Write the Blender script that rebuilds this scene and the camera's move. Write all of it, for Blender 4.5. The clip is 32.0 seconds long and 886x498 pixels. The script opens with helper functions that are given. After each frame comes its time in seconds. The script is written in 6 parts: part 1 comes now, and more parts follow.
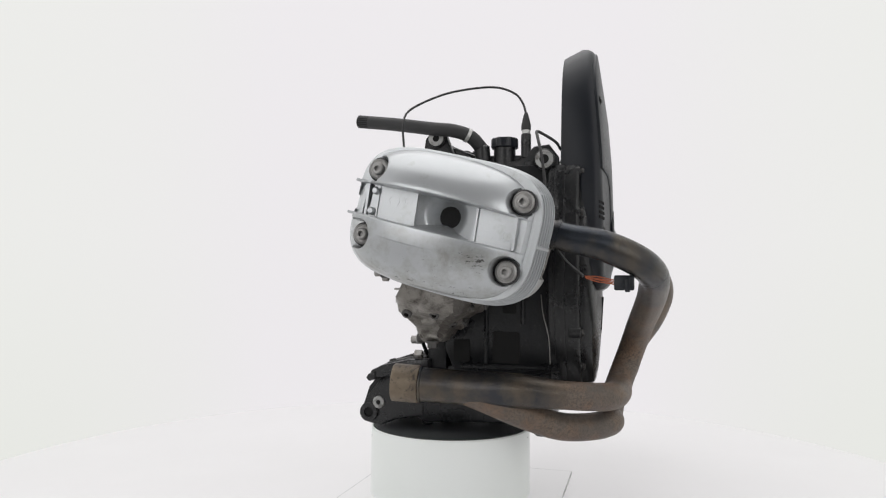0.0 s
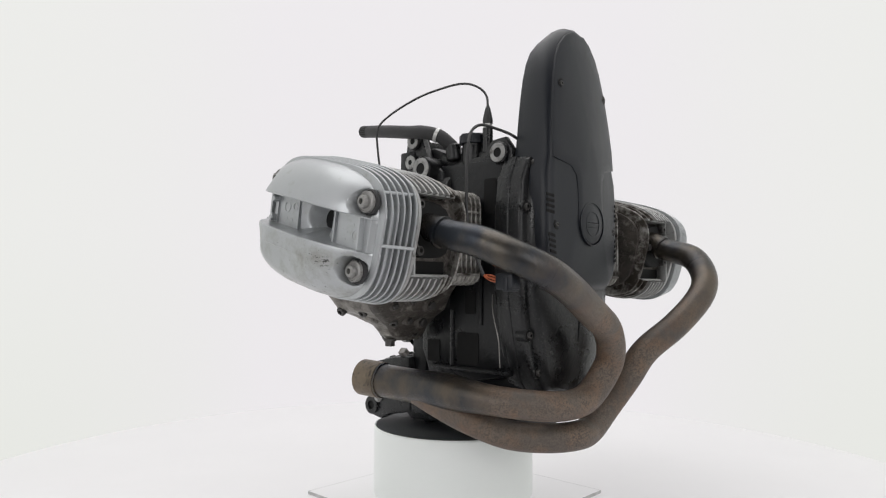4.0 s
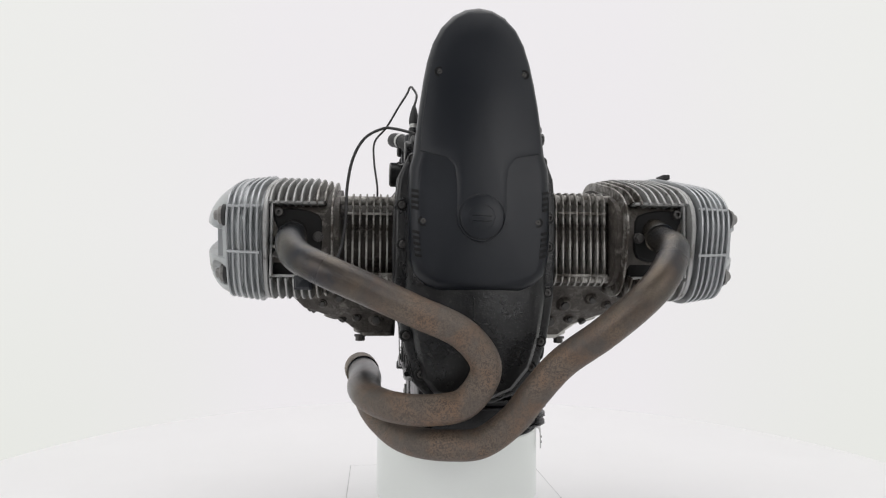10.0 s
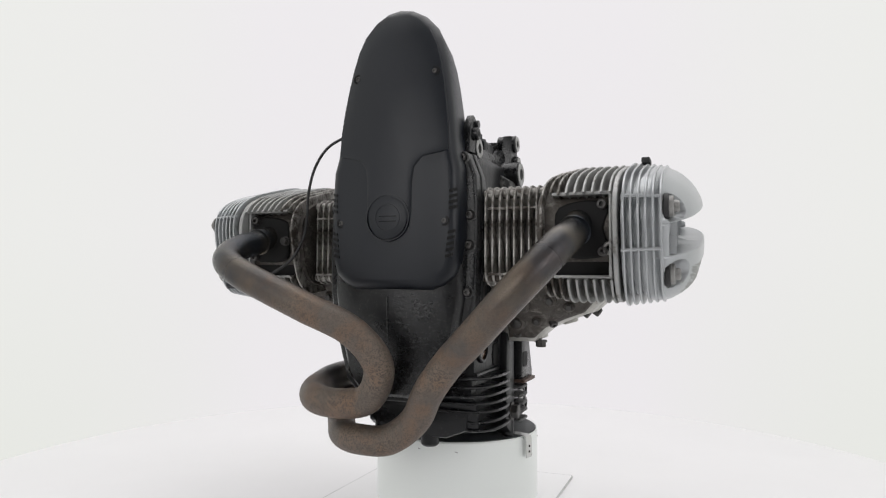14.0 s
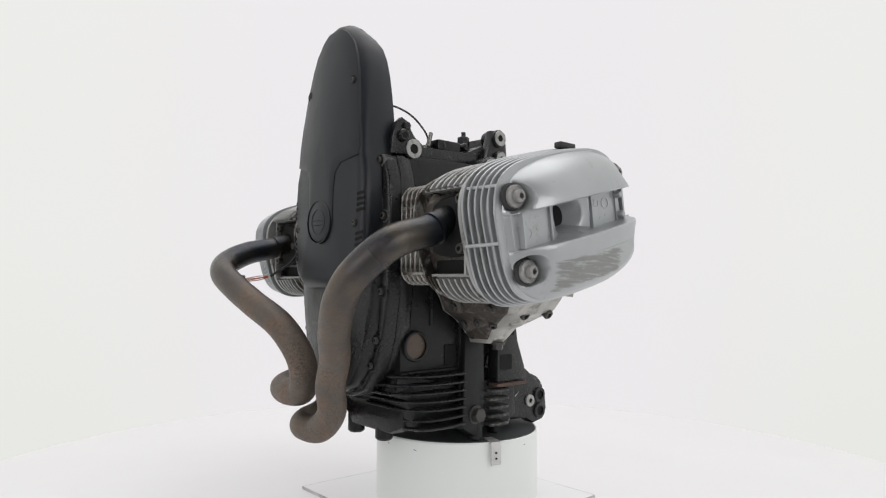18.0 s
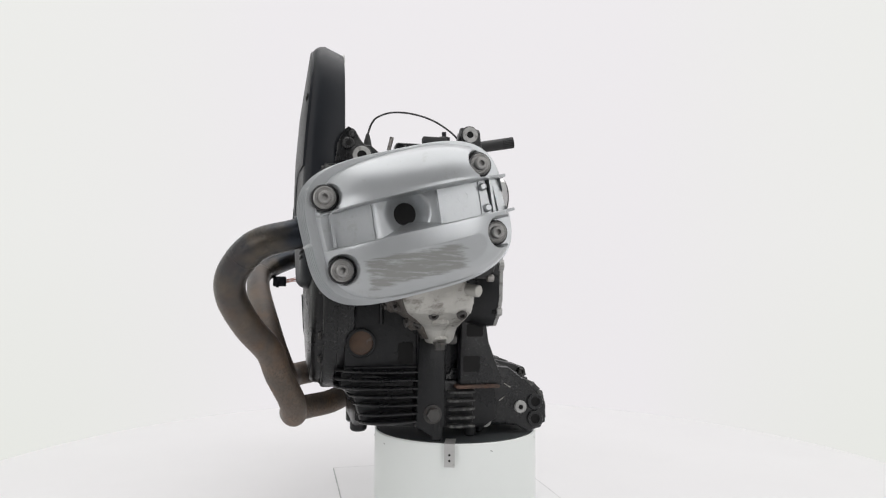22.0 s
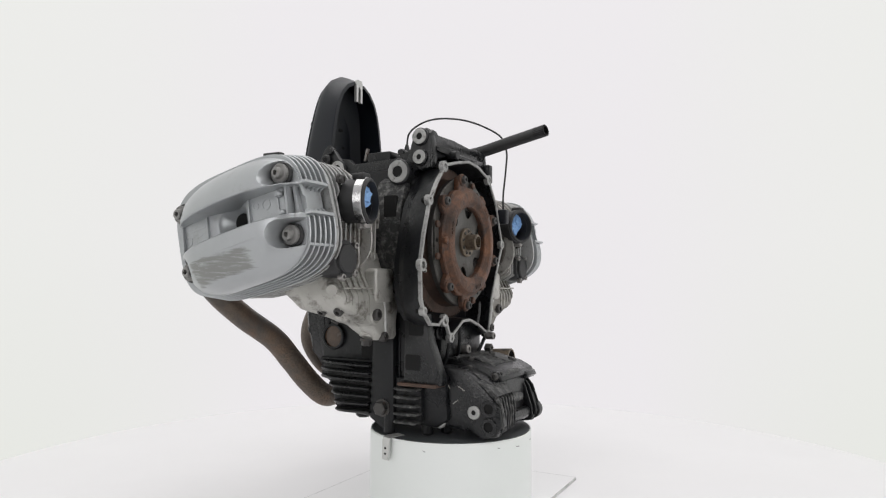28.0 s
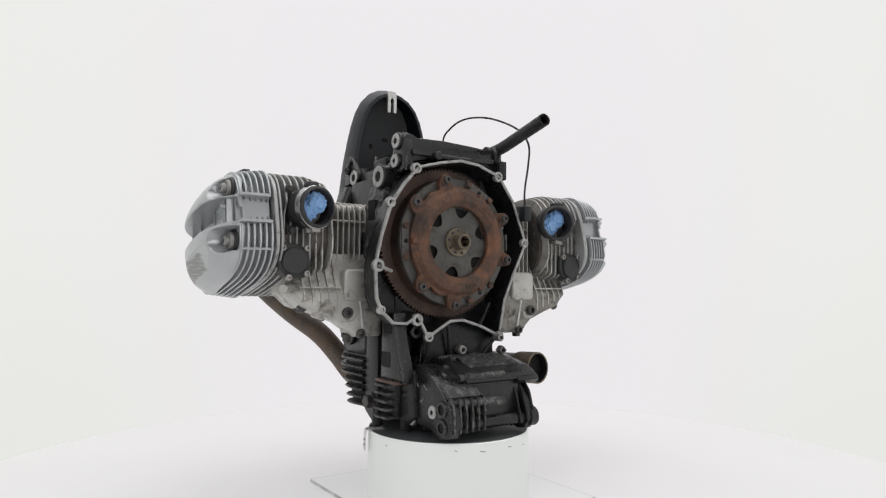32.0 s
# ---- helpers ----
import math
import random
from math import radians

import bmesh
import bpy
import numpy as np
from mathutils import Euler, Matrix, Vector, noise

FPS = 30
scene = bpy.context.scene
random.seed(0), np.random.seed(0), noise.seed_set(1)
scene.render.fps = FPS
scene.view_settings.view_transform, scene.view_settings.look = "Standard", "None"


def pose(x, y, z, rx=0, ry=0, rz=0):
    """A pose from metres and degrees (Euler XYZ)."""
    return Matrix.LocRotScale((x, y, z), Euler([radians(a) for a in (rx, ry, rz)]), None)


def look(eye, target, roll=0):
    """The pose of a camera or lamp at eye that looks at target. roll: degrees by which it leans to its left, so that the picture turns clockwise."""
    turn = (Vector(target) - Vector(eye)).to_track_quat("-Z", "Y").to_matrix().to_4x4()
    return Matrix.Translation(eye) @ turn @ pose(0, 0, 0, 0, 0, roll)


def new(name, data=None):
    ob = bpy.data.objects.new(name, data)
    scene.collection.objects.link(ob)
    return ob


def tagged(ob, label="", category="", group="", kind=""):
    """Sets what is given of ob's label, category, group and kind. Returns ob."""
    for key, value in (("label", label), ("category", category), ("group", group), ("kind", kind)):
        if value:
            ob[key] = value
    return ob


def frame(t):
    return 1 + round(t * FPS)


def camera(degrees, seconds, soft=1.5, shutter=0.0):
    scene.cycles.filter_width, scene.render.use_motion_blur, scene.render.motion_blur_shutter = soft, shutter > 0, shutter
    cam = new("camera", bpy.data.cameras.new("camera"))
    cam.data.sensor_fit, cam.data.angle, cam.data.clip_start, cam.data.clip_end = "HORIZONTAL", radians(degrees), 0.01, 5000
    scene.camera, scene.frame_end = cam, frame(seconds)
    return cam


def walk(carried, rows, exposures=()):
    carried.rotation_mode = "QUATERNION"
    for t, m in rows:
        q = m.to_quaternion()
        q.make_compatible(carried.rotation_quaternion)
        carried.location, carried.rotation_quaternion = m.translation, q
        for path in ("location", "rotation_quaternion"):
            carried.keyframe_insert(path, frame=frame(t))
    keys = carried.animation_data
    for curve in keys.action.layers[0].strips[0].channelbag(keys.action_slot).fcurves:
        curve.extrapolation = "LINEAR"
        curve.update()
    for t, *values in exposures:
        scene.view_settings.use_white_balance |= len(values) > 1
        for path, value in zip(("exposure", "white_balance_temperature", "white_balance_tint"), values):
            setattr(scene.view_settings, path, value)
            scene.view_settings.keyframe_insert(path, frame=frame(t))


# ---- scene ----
import itertools

# ------------------------------------------------------------------ camera
ZO = 0.336          # height of the lens over the booth floor
BASE = 0.2255       # drop from the lens to the top of the drum
PHI0, RATE = 74.427, 6.83767
cam = camera(66.88, 32.0, soft=1.2)
EYE = (0.0, -1.1056, ZO)
_p, _w = radians(3.0387), radians(0.8097)
AIM = (EYE[0] - math.sin(_w) * math.cos(_p), EYE[1] + math.cos(_w) * math.cos(_p), EYE[2] + math.sin(_p))
walk(cam, [(0, look(EYE, AIM, 0.409)), (32, look(EYE, AIM, 0.409))])

# ------------------------------------------------------------------ light
world = bpy.data.worlds.new("world")
scene.world = world
world.use_nodes = True
world.node_tree.nodes["Background"].inputs[0].default_value = (0.9, 0.93, 1.0, 1)
world.node_tree.nodes["Background"].inputs[1].default_value = 0.35
scene.view_settings.exposure = 0.0


def area(name, eye, target, size, power, colour=(1, 1, 1)):
    d = bpy.data.lights.new(name, "AREA")
    d.shape, d.size, d.energy, d.color = "DISK", size, power, colour
    ob = new(name, d)
    ob.matrix_world = look(eye, target)
    return ob


area("ceiling_softbox", (0, 0.0, 1.85), (0, 0, 0), 1.7, 16.0, (1.0, 0.985, 0.98))
# two unseen fill lamps added to brighten what faces the lens
area("front_fill_lamp", (-1.0, -1.55, 0.75), (0, 0, 0.25), 1.1, 8.6, (1.0, 0.985, 0.98))
area("front_fill_lamp", (1.0, -1.55, 0.75), (0, 0, 0.25), 1.1, 8.6, (1.0, 0.985, 0.98))


# ------------------------------------------------------------------ materials
def shader(name):
    m = bpy.data.materials.new(name)
    m.use_nodes = True
    nt = m.node_tree
    return m, nt, nt.nodes["Principled BSDF"]


def node(nt, kind, **kw):
    n = nt.nodes.new(kind)
    for k, v in kw.items():
        n.inputs[k].default_value = v
    return n


def noise_tex(nt, scale, detail=4.0, rough=0.55, distort=0.0):
    tc = nt.nodes.get("tc") or nt.nodes.new("ShaderNodeTexCoord")
    tc.name = "tc"
    n = node(nt, "ShaderNodeTexNoise", Scale=scale, Detail=detail, Roughness=rough, Distortion=distort)
    nt.links.new(tc.outputs["Object"], n.inputs["Vector"])
    return n


def ramp(nt, src, stops):
    r = nt.nodes.new("ShaderNodeValToRGB")
    els = r.color_ramp.elements
    while len(els) < len(stops):
        els.new(0.5)
    for e, (pos, col) in zip(els, stops):
        e.position = pos
        e.color = (*col, 1) if len(col) == 3 else col
    nt.links.new(src, r.inputs[0])
    return r.outputs[0]


def mix(nt, fac, a, b):
    n = nt.nodes.new("ShaderNodeMix")
    n.data_type = "RGBA"
    for sock, v in ((n.inputs[0], fac), (n.inputs[6], a), (n.inputs[7], b)):
        if hasattr(v, "is_linked"):
            nt.links.new(v, sock)
        else:
            sock.default_value = v if isinstance(v, (int, float)) else (*v, 1)
    return n.outputs[2]


def surface(name, a, b, rough=(0.4, 0.6), metal=0.0, big=9.0, fine=160.0, bump=0.12, stain=None, stain_at=0.62, stain_scale=26.0, spec=0.5, lump=0.0, soft=0.06, glow=0.0, spray=0.0):
    """Paint or metal with a slow drift from a to b, fine grain, and stains with a ragged edge."""
    m, nt, p = shader(name)
    g1, g2 = noise_tex(nt, big, 5, 0.6), noise_tex(nt, fine, 3, 0.6)
    col = mix(nt, ramp(nt, g1.outputs[0], ((0.3, (0, 0, 0)), (0.7, (1, 1, 1)))), a, b)
    if stain:
        g3 = noise_tex(nt, stain_scale, 9, 0.72, 0.4)
        amount = g3.outputs[0]
        if spray:
            # road dirt thickens towards the front
            sep, ma = nt.nodes.new("ShaderNodeSeparateXYZ"), nt.nodes.new("ShaderNodeMath")
            nt.links.new(nt.nodes["tc"].outputs["Object"], sep.inputs[0])
            ma.operation = "MULTIPLY_ADD"
            ma.inputs[1].default_value = -spray
            nt.links.new(sep.outputs[1], ma.inputs[0])
            nt.links.new(amount, ma.inputs[2])
            amount = ma.outputs[0]
        col = mix(nt, ramp(nt, amount, ((stain_at - soft, (0, 0, 0)), (stain_at + soft, (1, 1, 1)))), col, stain)
    nt.links.new(col, p.inputs["Base Color"])
    r = ramp(nt, g1.outputs[0], ((0.3, (rough[0],) * 3), (0.7, (rough[1],) * 3)))
    nt.links.new(r, p.inputs["Roughness"])
    p.inputs["Metallic"].default_value = metal
    p.inputs["Specular IOR Level"].default_value = spec
    # added emission for a surface that is no lamp
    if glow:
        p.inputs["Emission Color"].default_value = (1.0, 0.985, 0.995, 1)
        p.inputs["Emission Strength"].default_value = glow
    if bump:
        bp = node(nt, "ShaderNodeBump", Strength=bump, Distance=0.002)
        nt.links.new(g2.outputs[0], bp.inputs["Height"])
        if lump:
            g5 = noise_tex(nt, 75, 3, 0.55)
            b2 = node(nt, "ShaderNodeBump", Strength=lump, Distance=0.008)
            nt.links.new(g5.outputs[0], b2.inputs["Height"])
            nt.links.new(b2.outputs[0], bp.inputs["Normal"])
        nt.links.new(bp.outputs[0], p.inputs["Normal"])
    return m


M_BLACK = surface("black_engine_paint", (0.006, 0.0066, 0.0078), (0.0125, 0.0131, 0.0143), (0.2, 0.42), 0.0, 14, 220, 0.16, (0.05, 0.051, 0.05), 0.69, 140, soft=0.1, lump=0.1, spec=0.3)
M_CASE = surface("worn_black_casting", (0.0055, 0.0061, 0.0073), (0.0155, 0.016, 0.0168), (0.18, 0.42), 0.0, 18, 260, 0.22, (0.062, 0.062, 0.06), 0.645, 230, lump=0.07, spec=0.4, soft=0.1)
M_CHALK = surface("chalky_oxidised_casting", (0.012, 0.0128, 0.014), (0.036, 0.0365, 0.036), (0.45, 0.7), 0.0, 30, 220, 0.5, (0.17, 0.17, 0.163), 0.585, 110, lump=0.35, soft=0.1)
# Near-black that paints shade into holes, wells, slots and recesses.
M_DARK = surface("painted_recess_shade", (0.0085, 0.0085, 0.009), (0.0125, 0.0122, 0.012), (0.6, 0.8), 0.0, 12, 120, 0.2, spec=0.2)
# Brown of caked dirt, dark enough to paint the shade between fins too.
M_GRIME_SHADE = surface("grimy_shaded_fin_root", (0.085, 0.075, 0.065), (0.03, 0.026, 0.023), (0.45, 0.75), 0.1, 30, 200, 0.5, (0.2, 0.185, 0.165), 0.6, 60, lump=0.3, soft=0.08)
M_PLASTIC = surface("black_grained_plastic", (0.0046, 0.0062, 0.0098), (0.0072, 0.0092, 0.0135), (0.3, 0.46), 0.0, 6, 900, 0.12, (0.03, 0.033, 0.037), 0.76, 60, spec=0.38)
M_RUBBER = surface("black_rubber", (0.015, 0.015, 0.016), (0.032, 0.032, 0.033), (0.5, 0.7), 0.0, 14, 300, 0.15)
# Oil stains, strengthened to stand in for shade under the chain cases too.
M_ALU = surface("stained_shaded_aluminium", (0.52, 0.515, 0.485), (0.36, 0.35, 0.325), (0.36, 0.56), 0.45, 14, 240, 0.3, (0.1, 0.086, 0.07), 0.6, 38, lump=0.2, soft=0.09)
# Oily grey, made darker as well for the shaded left case.
M_OILY_SHADE = surface("dull_oily_shaded_aluminium", (0.3, 0.29, 0.27), (0.17, 0.158, 0.14), (0.35, 0.6), 0.4, 18, 240, 0.35, (0.05, 0.043, 0.036), 0.56, 42, lump=0.3, soft=0.09)
M_FIN = surface("grey_finned_aluminium", (0.55, 0.54, 0.515), (0.38, 0.365, 0.34), (0.42, 0.66), 0.45, 16, 200, 0.35, (0.055, 0.046, 0.038), 0.6, 50, soft=0.1, spray=0.7)
M_HEADF = surface("head_fin_aluminium", (0.44, 0.445, 0.445), (0.31, 0.31, 0.3), (0.4, 0.6), 0.45, 14, 220, 0.3, (0.1, 0.09, 0.077), 0.615, 46, soft=0.08)
M_CLEAN = surface("bare_machined_aluminium", (0.62, 0.62, 0.61), (0.5, 0.5, 0.49), (0.3, 0.5), 0.6, 20, 300, 0.15, (0.2, 0.2, 0.19), 0.64, 60)
M_RIM = surface("dull_gasket_face", (0.42, 0.42, 0.41), (0.28, 0.28, 0.275), (0.4, 0.6), 0.5, 30, 300, 0.2, (0.09, 0.086, 0.082), 0.6, 110, soft=0.08)
M_STEEL = surface("dull_steel", (0.34, 0.33, 0.32), (0.22, 0.21, 0.2), (0.35, 0.55), 0.7, 30, 400, 0.15, (0.1, 0.07, 0.05), 0.6, 80)
M_CHROME = surface("polished_band_steel", (0.5, 0.5, 0.5), (0.42, 0.42, 0.42), (0.14, 0.24), 1.0, 30, 300, 0.05)
M_WASHER = surface("grey_coated_steel", (0.31, 0.308, 0.3), (0.21, 0.205, 0.198), (0.35, 0.55), 0.45, 60, 400, 0.2, (0.09, 0.08, 0.072), 0.68, 130)
M_BOLT = surface("dark_bolt_steel", (0.05, 0.049, 0.048), (0.09, 0.086, 0.082), (0.38, 0.6), 0.5, 40, 400, 0.15, (0.12, 0.07, 0.045), 0.64, 90)
M_CLUTCH = surface("rusted_pressure_plate", (0.17, 0.069, 0.031), (0.055, 0.035, 0.027), (0.45, 0.75), 0.2, 26, 300, 0.6, (0.032, 0.026, 0.024), 0.56, 60, soft=0.12)
M_GEAR = surface("rusty_ring_gear", (0.1, 0.058, 0.042), (0.05, 0.038, 0.033), (0.5, 0.75), 0.3, 18, 240, 0.4, (0.12, 0.06, 0.036), 0.6, 60)
M_DISC = surface("clutch_disc_steel", (0.1, 0.096, 0.09), (0.065, 0.063, 0.058), (0.4, 0.6), 0.5, 20, 300, 0.2, (0.05, 0.042, 0.036), 0.6, 60)
M_TAN = surface("tan_worn_steel", (0.21, 0.165, 0.115), (0.1, 0.08, 0.06), (0.35, 0.6), 0.45, 30, 300, 0.25, (0.045, 0.038, 0.033), 0.58, 70)
M_BRASS = surface("sight_glass_amber", (0.095, 0.06, 0.04), (0.05, 0.031, 0.023), (0.15, 0.35), 0.0, 60, 200, 0.1)
M_BLUE = surface("blue_cloth", (0.17, 0.34, 0.66), (0.26, 0.45, 0.75), (0.7, 0.85), 0.0, 40, 300, 0.3)
M_DRUM = surface("white_drum_paint", (0.83, 0.86, 0.845), (0.8, 0.835, 0.815), (0.3, 0.4), 0.0, 4, 200, 0.03, (0.68, 0.7, 0.66), 0.8, 20)
M_LID = surface("dark_drum_lid", (0.045, 0.05, 0.053), (0.065, 0.07, 0.072), (0.5, 0.7), 0.0, 12, 200, 0.15)
# Added glow keeps the white floor and sheet bright under the engine's shadow.
M_FLOOR = surface("white_floor_added_glow", (0.44, 0.435, 0.438), (0.43, 0.426, 0.428), (0.5, 0.6), 0.0, 3, 100, 0.02, spec=0.25, glow=0.365)
M_PLATE = surface("white_sheet_added_glow", (0.45, 0.447, 0.449), (0.44, 0.438, 0.438), (0.5, 0.6), 0.0, 4, 100, 0.02, spec=0.25, glow=0.35)
M_PENCIL = surface("pencil_line", (0.2, 0.2, 0.2), (0.3, 0.3, 0.3), (0.6, 0.7), 0.0, 40, 100, 0.0)
M_EDGE = surface("sheet_edge_shade", (0.3, 0.3, 0.3), (0.72, 0.72, 0.72), (0.5, 0.7), 0.0, 20, 100, 0.05)
M_WIRE = surface("orange_wire", (0.5, 0.12, 0.04), (0.35, 0.08, 0.03), (0.4, 0.5), 0.0, 40, 200, 0.0)
M_ROOM = surface("grey_room_paint", (0.5, 0.5, 0.5), (0.46, 0.46, 0.46), (0.7, 0.8), 0.0, 3, 60, 0.03)


def silver_lacquer():
    """Silver lacquer, abraded to grey metal or dirty and chipped where the wear layer says."""
    m, nt, p = shader("silver_lacquer")
    g1, g2, g3, g4 = noise_tex(nt, 9, 4, 0.6), noise_tex(nt, 240, 9, 0.75, 0.5), noise_tex(nt, 600, 2, 0.5), noise_tex(nt, 38, 6, 0.7)
    # scratches run along the cover
    mp = nt.nodes.new("ShaderNodeMapping")
    mp.inputs["Scale"].default_value = (1.0, 0.4, 1.3)
    nt.links.new(nt.nodes["tc"].outputs["Object"], mp.inputs["Vector"])
    nt.links.new(mp.outputs[0], g2.inputs["Vector"])
    at = nt.nodes.new("ShaderNodeAttribute")
    at.attribute_name = "wear"
    g5 = noise_tex(nt, 130, 8, 0.7, 0.3)
    m2 = nt.nodes.new("ShaderNodeMapping")
    m2.inputs["Scale"].default_value = (1.0, 0.22, 2.4)
    nt.links.new(nt.nodes["tc"].outputs["Object"], m2.inputs["Vector"])
    nt.links.new(m2.outputs[0], g5.inputs["Vector"])
    col = mix(nt, ramp(nt, g1.outputs[0], ((0.35, (0, 0, 0)), (0.68, (1, 1, 1)))), (0.44, 0.458, 0.47), (0.385, 0.4, 0.411))
    col = mix(nt, ramp(nt, g4.outputs[0], ((0.6, (0, 0, 0)), (0.8, (0.5,) * 3))), col, (0.30, 0.302, 0.288))

    def add(fac, src, k):
        ma = nt.nodes.new("ShaderNodeMath")
        ma.operation = "MULTIPLY_ADD"
        ma.inputs[1].default_value = k
        nt.links.new(fac, ma.inputs[0])
        nt.links.new(src, ma.inputs[2])
        return ma.outputs[0]
    # a broad smear with streaks along the cover
    worn = ramp(nt, add(at.outputs["Fac"], g5.outputs[0], 0.5), ((0.80, (0, 0, 0)), (1.0, (0.85,) * 3)))
    col = mix(nt, worn, col, (0.225, 0.228, 0.216))
    # below zero the layer means road dirt and stone chips, and a toned-down slot floor
    dirt = ramp(nt, add(at.outputs["Fac"], g4.outputs[0], -0.35), ((0.6, (0, 0, 0)), (0.85, (0.7,) * 3)))
    col = mix(nt, dirt, col, (0.25, 0.25, 0.225))
    chip = ramp(nt, add(at.outputs["Fac"], g2.outputs[0], -0.2), ((0.725, (0, 0, 0)), (0.775, (1, 1, 1))))
    nt.links.new(mix(nt, chip, col, (0.06, 0.06, 0.057)), p.inputs["Base Color"])
    nt.links.new(mix(nt, worn, mix(nt, chip, (0.29,) * 3, (0.6,) * 3), (0.5,) * 3), p.inputs["Roughness"])
    p.inputs["Metallic"].default_value = 0.42
    bp = node(nt, "ShaderNodeBump", Strength=0.06, Distance=0.002)
    nt.links.new(g3.outputs[0], bp.inputs["Height"])
    nt.links.new(bp.outputs[0], p.inputs["Normal"])
    return m


M_SILVER = silver_lacquer()


def pipe_steel():
    m, nt, p = shader("heat_stained_exhaust_steel")
    g1, g2, g3, g4 = noise_tex(nt, 16, 6, 0.6), noise_tex(nt, 330, 3, 0.6, 1.5), noise_tex(nt, 320, 3, 0.6), noise_tex(nt, 30, 4, 0.6)
    base = mix(nt, ramp(nt, g1.outputs[0], ((0.35, (0, 0, 0)), (0.65, (1, 1, 1)))), (0.105, 0.09, 0.078), (0.17, 0.13, 0.1))
    base = mix(nt, ramp(nt, g4.outputs[0], ((0.45, (0, 0, 0)), (0.75, (0.8,) * 3))), base, (0.21, 0.122, 0.072))
    spots = ramp(nt, g2.outputs[0], ((0.49, (0, 0, 0)), (0.545, (1, 1, 1))))
    patch = ramp(nt, g1.outputs[0], ((0.3, (0.3,) * 3), (0.62, (0.9,) * 3)))
    # blued and clean near the ports and the collector, speckled with rust between
    at = nt.nodes.new("ShaderNodeAttribute")
    at.attribute_name = "along"
    far = ramp(nt, at.outputs["Fac"], ((0.2, (0, 0, 0)), (0.4, (1, 1, 1)), (0.72, (1, 1, 1)), (0.8, (0.12, 0.12, 0.12))))

    def times(a, b):
        n = nt.nodes.new("ShaderNodeMath")
        n.operation = "MULTIPLY"
        nt.links.new(a, n.inputs[0])
        nt.links.new(b, n.inputs[1])
        return n.outputs[0]
    clean = mix(nt, ramp(nt, g1.outputs[0], ((0.4, (0, 0, 0)), (0.6, (1, 1, 1)))), (0.028, 0.033, 0.041), (0.088, 0.076, 0.06))
    body = mix(nt, far, clean, base)
    nt.links.new(mix(nt, times(times(far, spots), patch), body, (0.066, 0.053, 0.045)), p.inputs["Base Color"])
    nt.links.new(ramp(nt, at.outputs["Fac"], ((0.2, (0.22,) * 3), (0.4, (0.54,) * 3), (0.72, (0.52,) * 3), (0.8, (0.28,) * 3))), p.inputs["Roughness"])
    nt.links.new(ramp(nt, far, ((0.0, (0.7,) * 3), (1.0, (0.3,) * 3))), p.inputs["Metallic"])
    bp = node(nt, "ShaderNodeBump", Strength=0.3, Distance=0.002)
    nt.links.new(g2.outputs[0], bp.inputs["Height"])
    nt.links.new(bp.outputs[0], p.inputs["Normal"])
    return m


M_PIPE = pipe_steel()


def wall_glow():
    """The booth's wall: white with an added glow, painted dimmer and greener low at the sides."""
    m, nt, p = shader("white_wall_added_glow")
    tc = nt.nodes.new("ShaderNodeTexCoord")
    sep = nt.nodes.new("ShaderNodeSeparateXYZ")
    nt.links.new(tc.outputs["Object"], sep.inputs[0])
    ab = nt.nodes.new("ShaderNodeMath")
    ab.operation = "ABSOLUTE"
    nt.links.new(sep.outputs[0], ab.inputs[0])
    side = ramp(nt, sep.outputs[2], ((0.0, (0.78, 0.792, 0.752)), (0.45, (0.815, 0.818, 0.795))))
    col = mix(nt, ramp(nt, ab.outputs[0], ((0.5, (0, 0, 0)), (0.85, (1, 1, 1)))), (0.825, 0.802, 0.822), side)
    p.inputs["Base Color"].default_value = (0.05, 0.05, 0.05, 1)
    p.inputs["Roughness"].default_value = 0.9
    p.inputs["Specular IOR Level"].default_value = 0.0
    nt.links.new(col, p.inputs["Emission Color"])
    p.inputs["Emission Strength"].default_value = 0.97
    return m


M_WALL = wall_glow()


# ------------------------------------------------------------------ mesh tools
def finish(name, bm, material, smooth=True):
    bmesh.ops.recalc_face_normals(bm, faces=bm.faces)
    me = bpy.data.meshes.new(name)
    bm.to_mesh(me)
    bm.free()
    for mm in (material if isinstance(material, (list, tuple)) else [material]):
        me.materials.append(mm)
    if smooth:
        me.polygons.foreach_set("use_smooth", [True] * len(me.polygons))
        me.set_sharp_from_angle(angle=radians(32))
    return me


OFFSET = Vector()


def place(x=0.0, y=0.0, z=0.0):
    """Shifts the engine parts that are built next."""
    OFFSET.xyz = (x, y, z)


def under(parent):
    """The part that may carry a further piece: thing > part > sub-part, no deeper."""
    while parent.parent and parent.parent.parent:
        parent = parent.parent
    return parent


def part(name, bm, material, parent, label="", lift=BASE):
    """One mesh under a thing or part; given in lens-height coordinates, stored over the thing's base."""
    if lift:
        bmesh.ops.translate(bm, verts=bm.verts, vec=OFFSET + Vector((0, 0, lift)))
    ob = new(name, finish(name, bm, material))
    ob.parent = under(parent)
    if label:
        tagged(ob, label)
    return ob


def piece(name, me, parent, m, label="", lift=BASE):
    """A further object on a shared mesh."""
    ob = new(name, me)
    ob.parent = under(parent)
    ob.matrix_basis = Matrix.Translation(OFFSET + Vector((0, 0, lift)) if lift else Vector()) @ m
    if label:
        tagged(ob, label)
    return ob


def to3(p, axis, d):
    a, b = p
    return Vector((d, a, b)) if axis == "x" else Vector((a, d, b)) if axis == "y" else Vector((a, b, d))


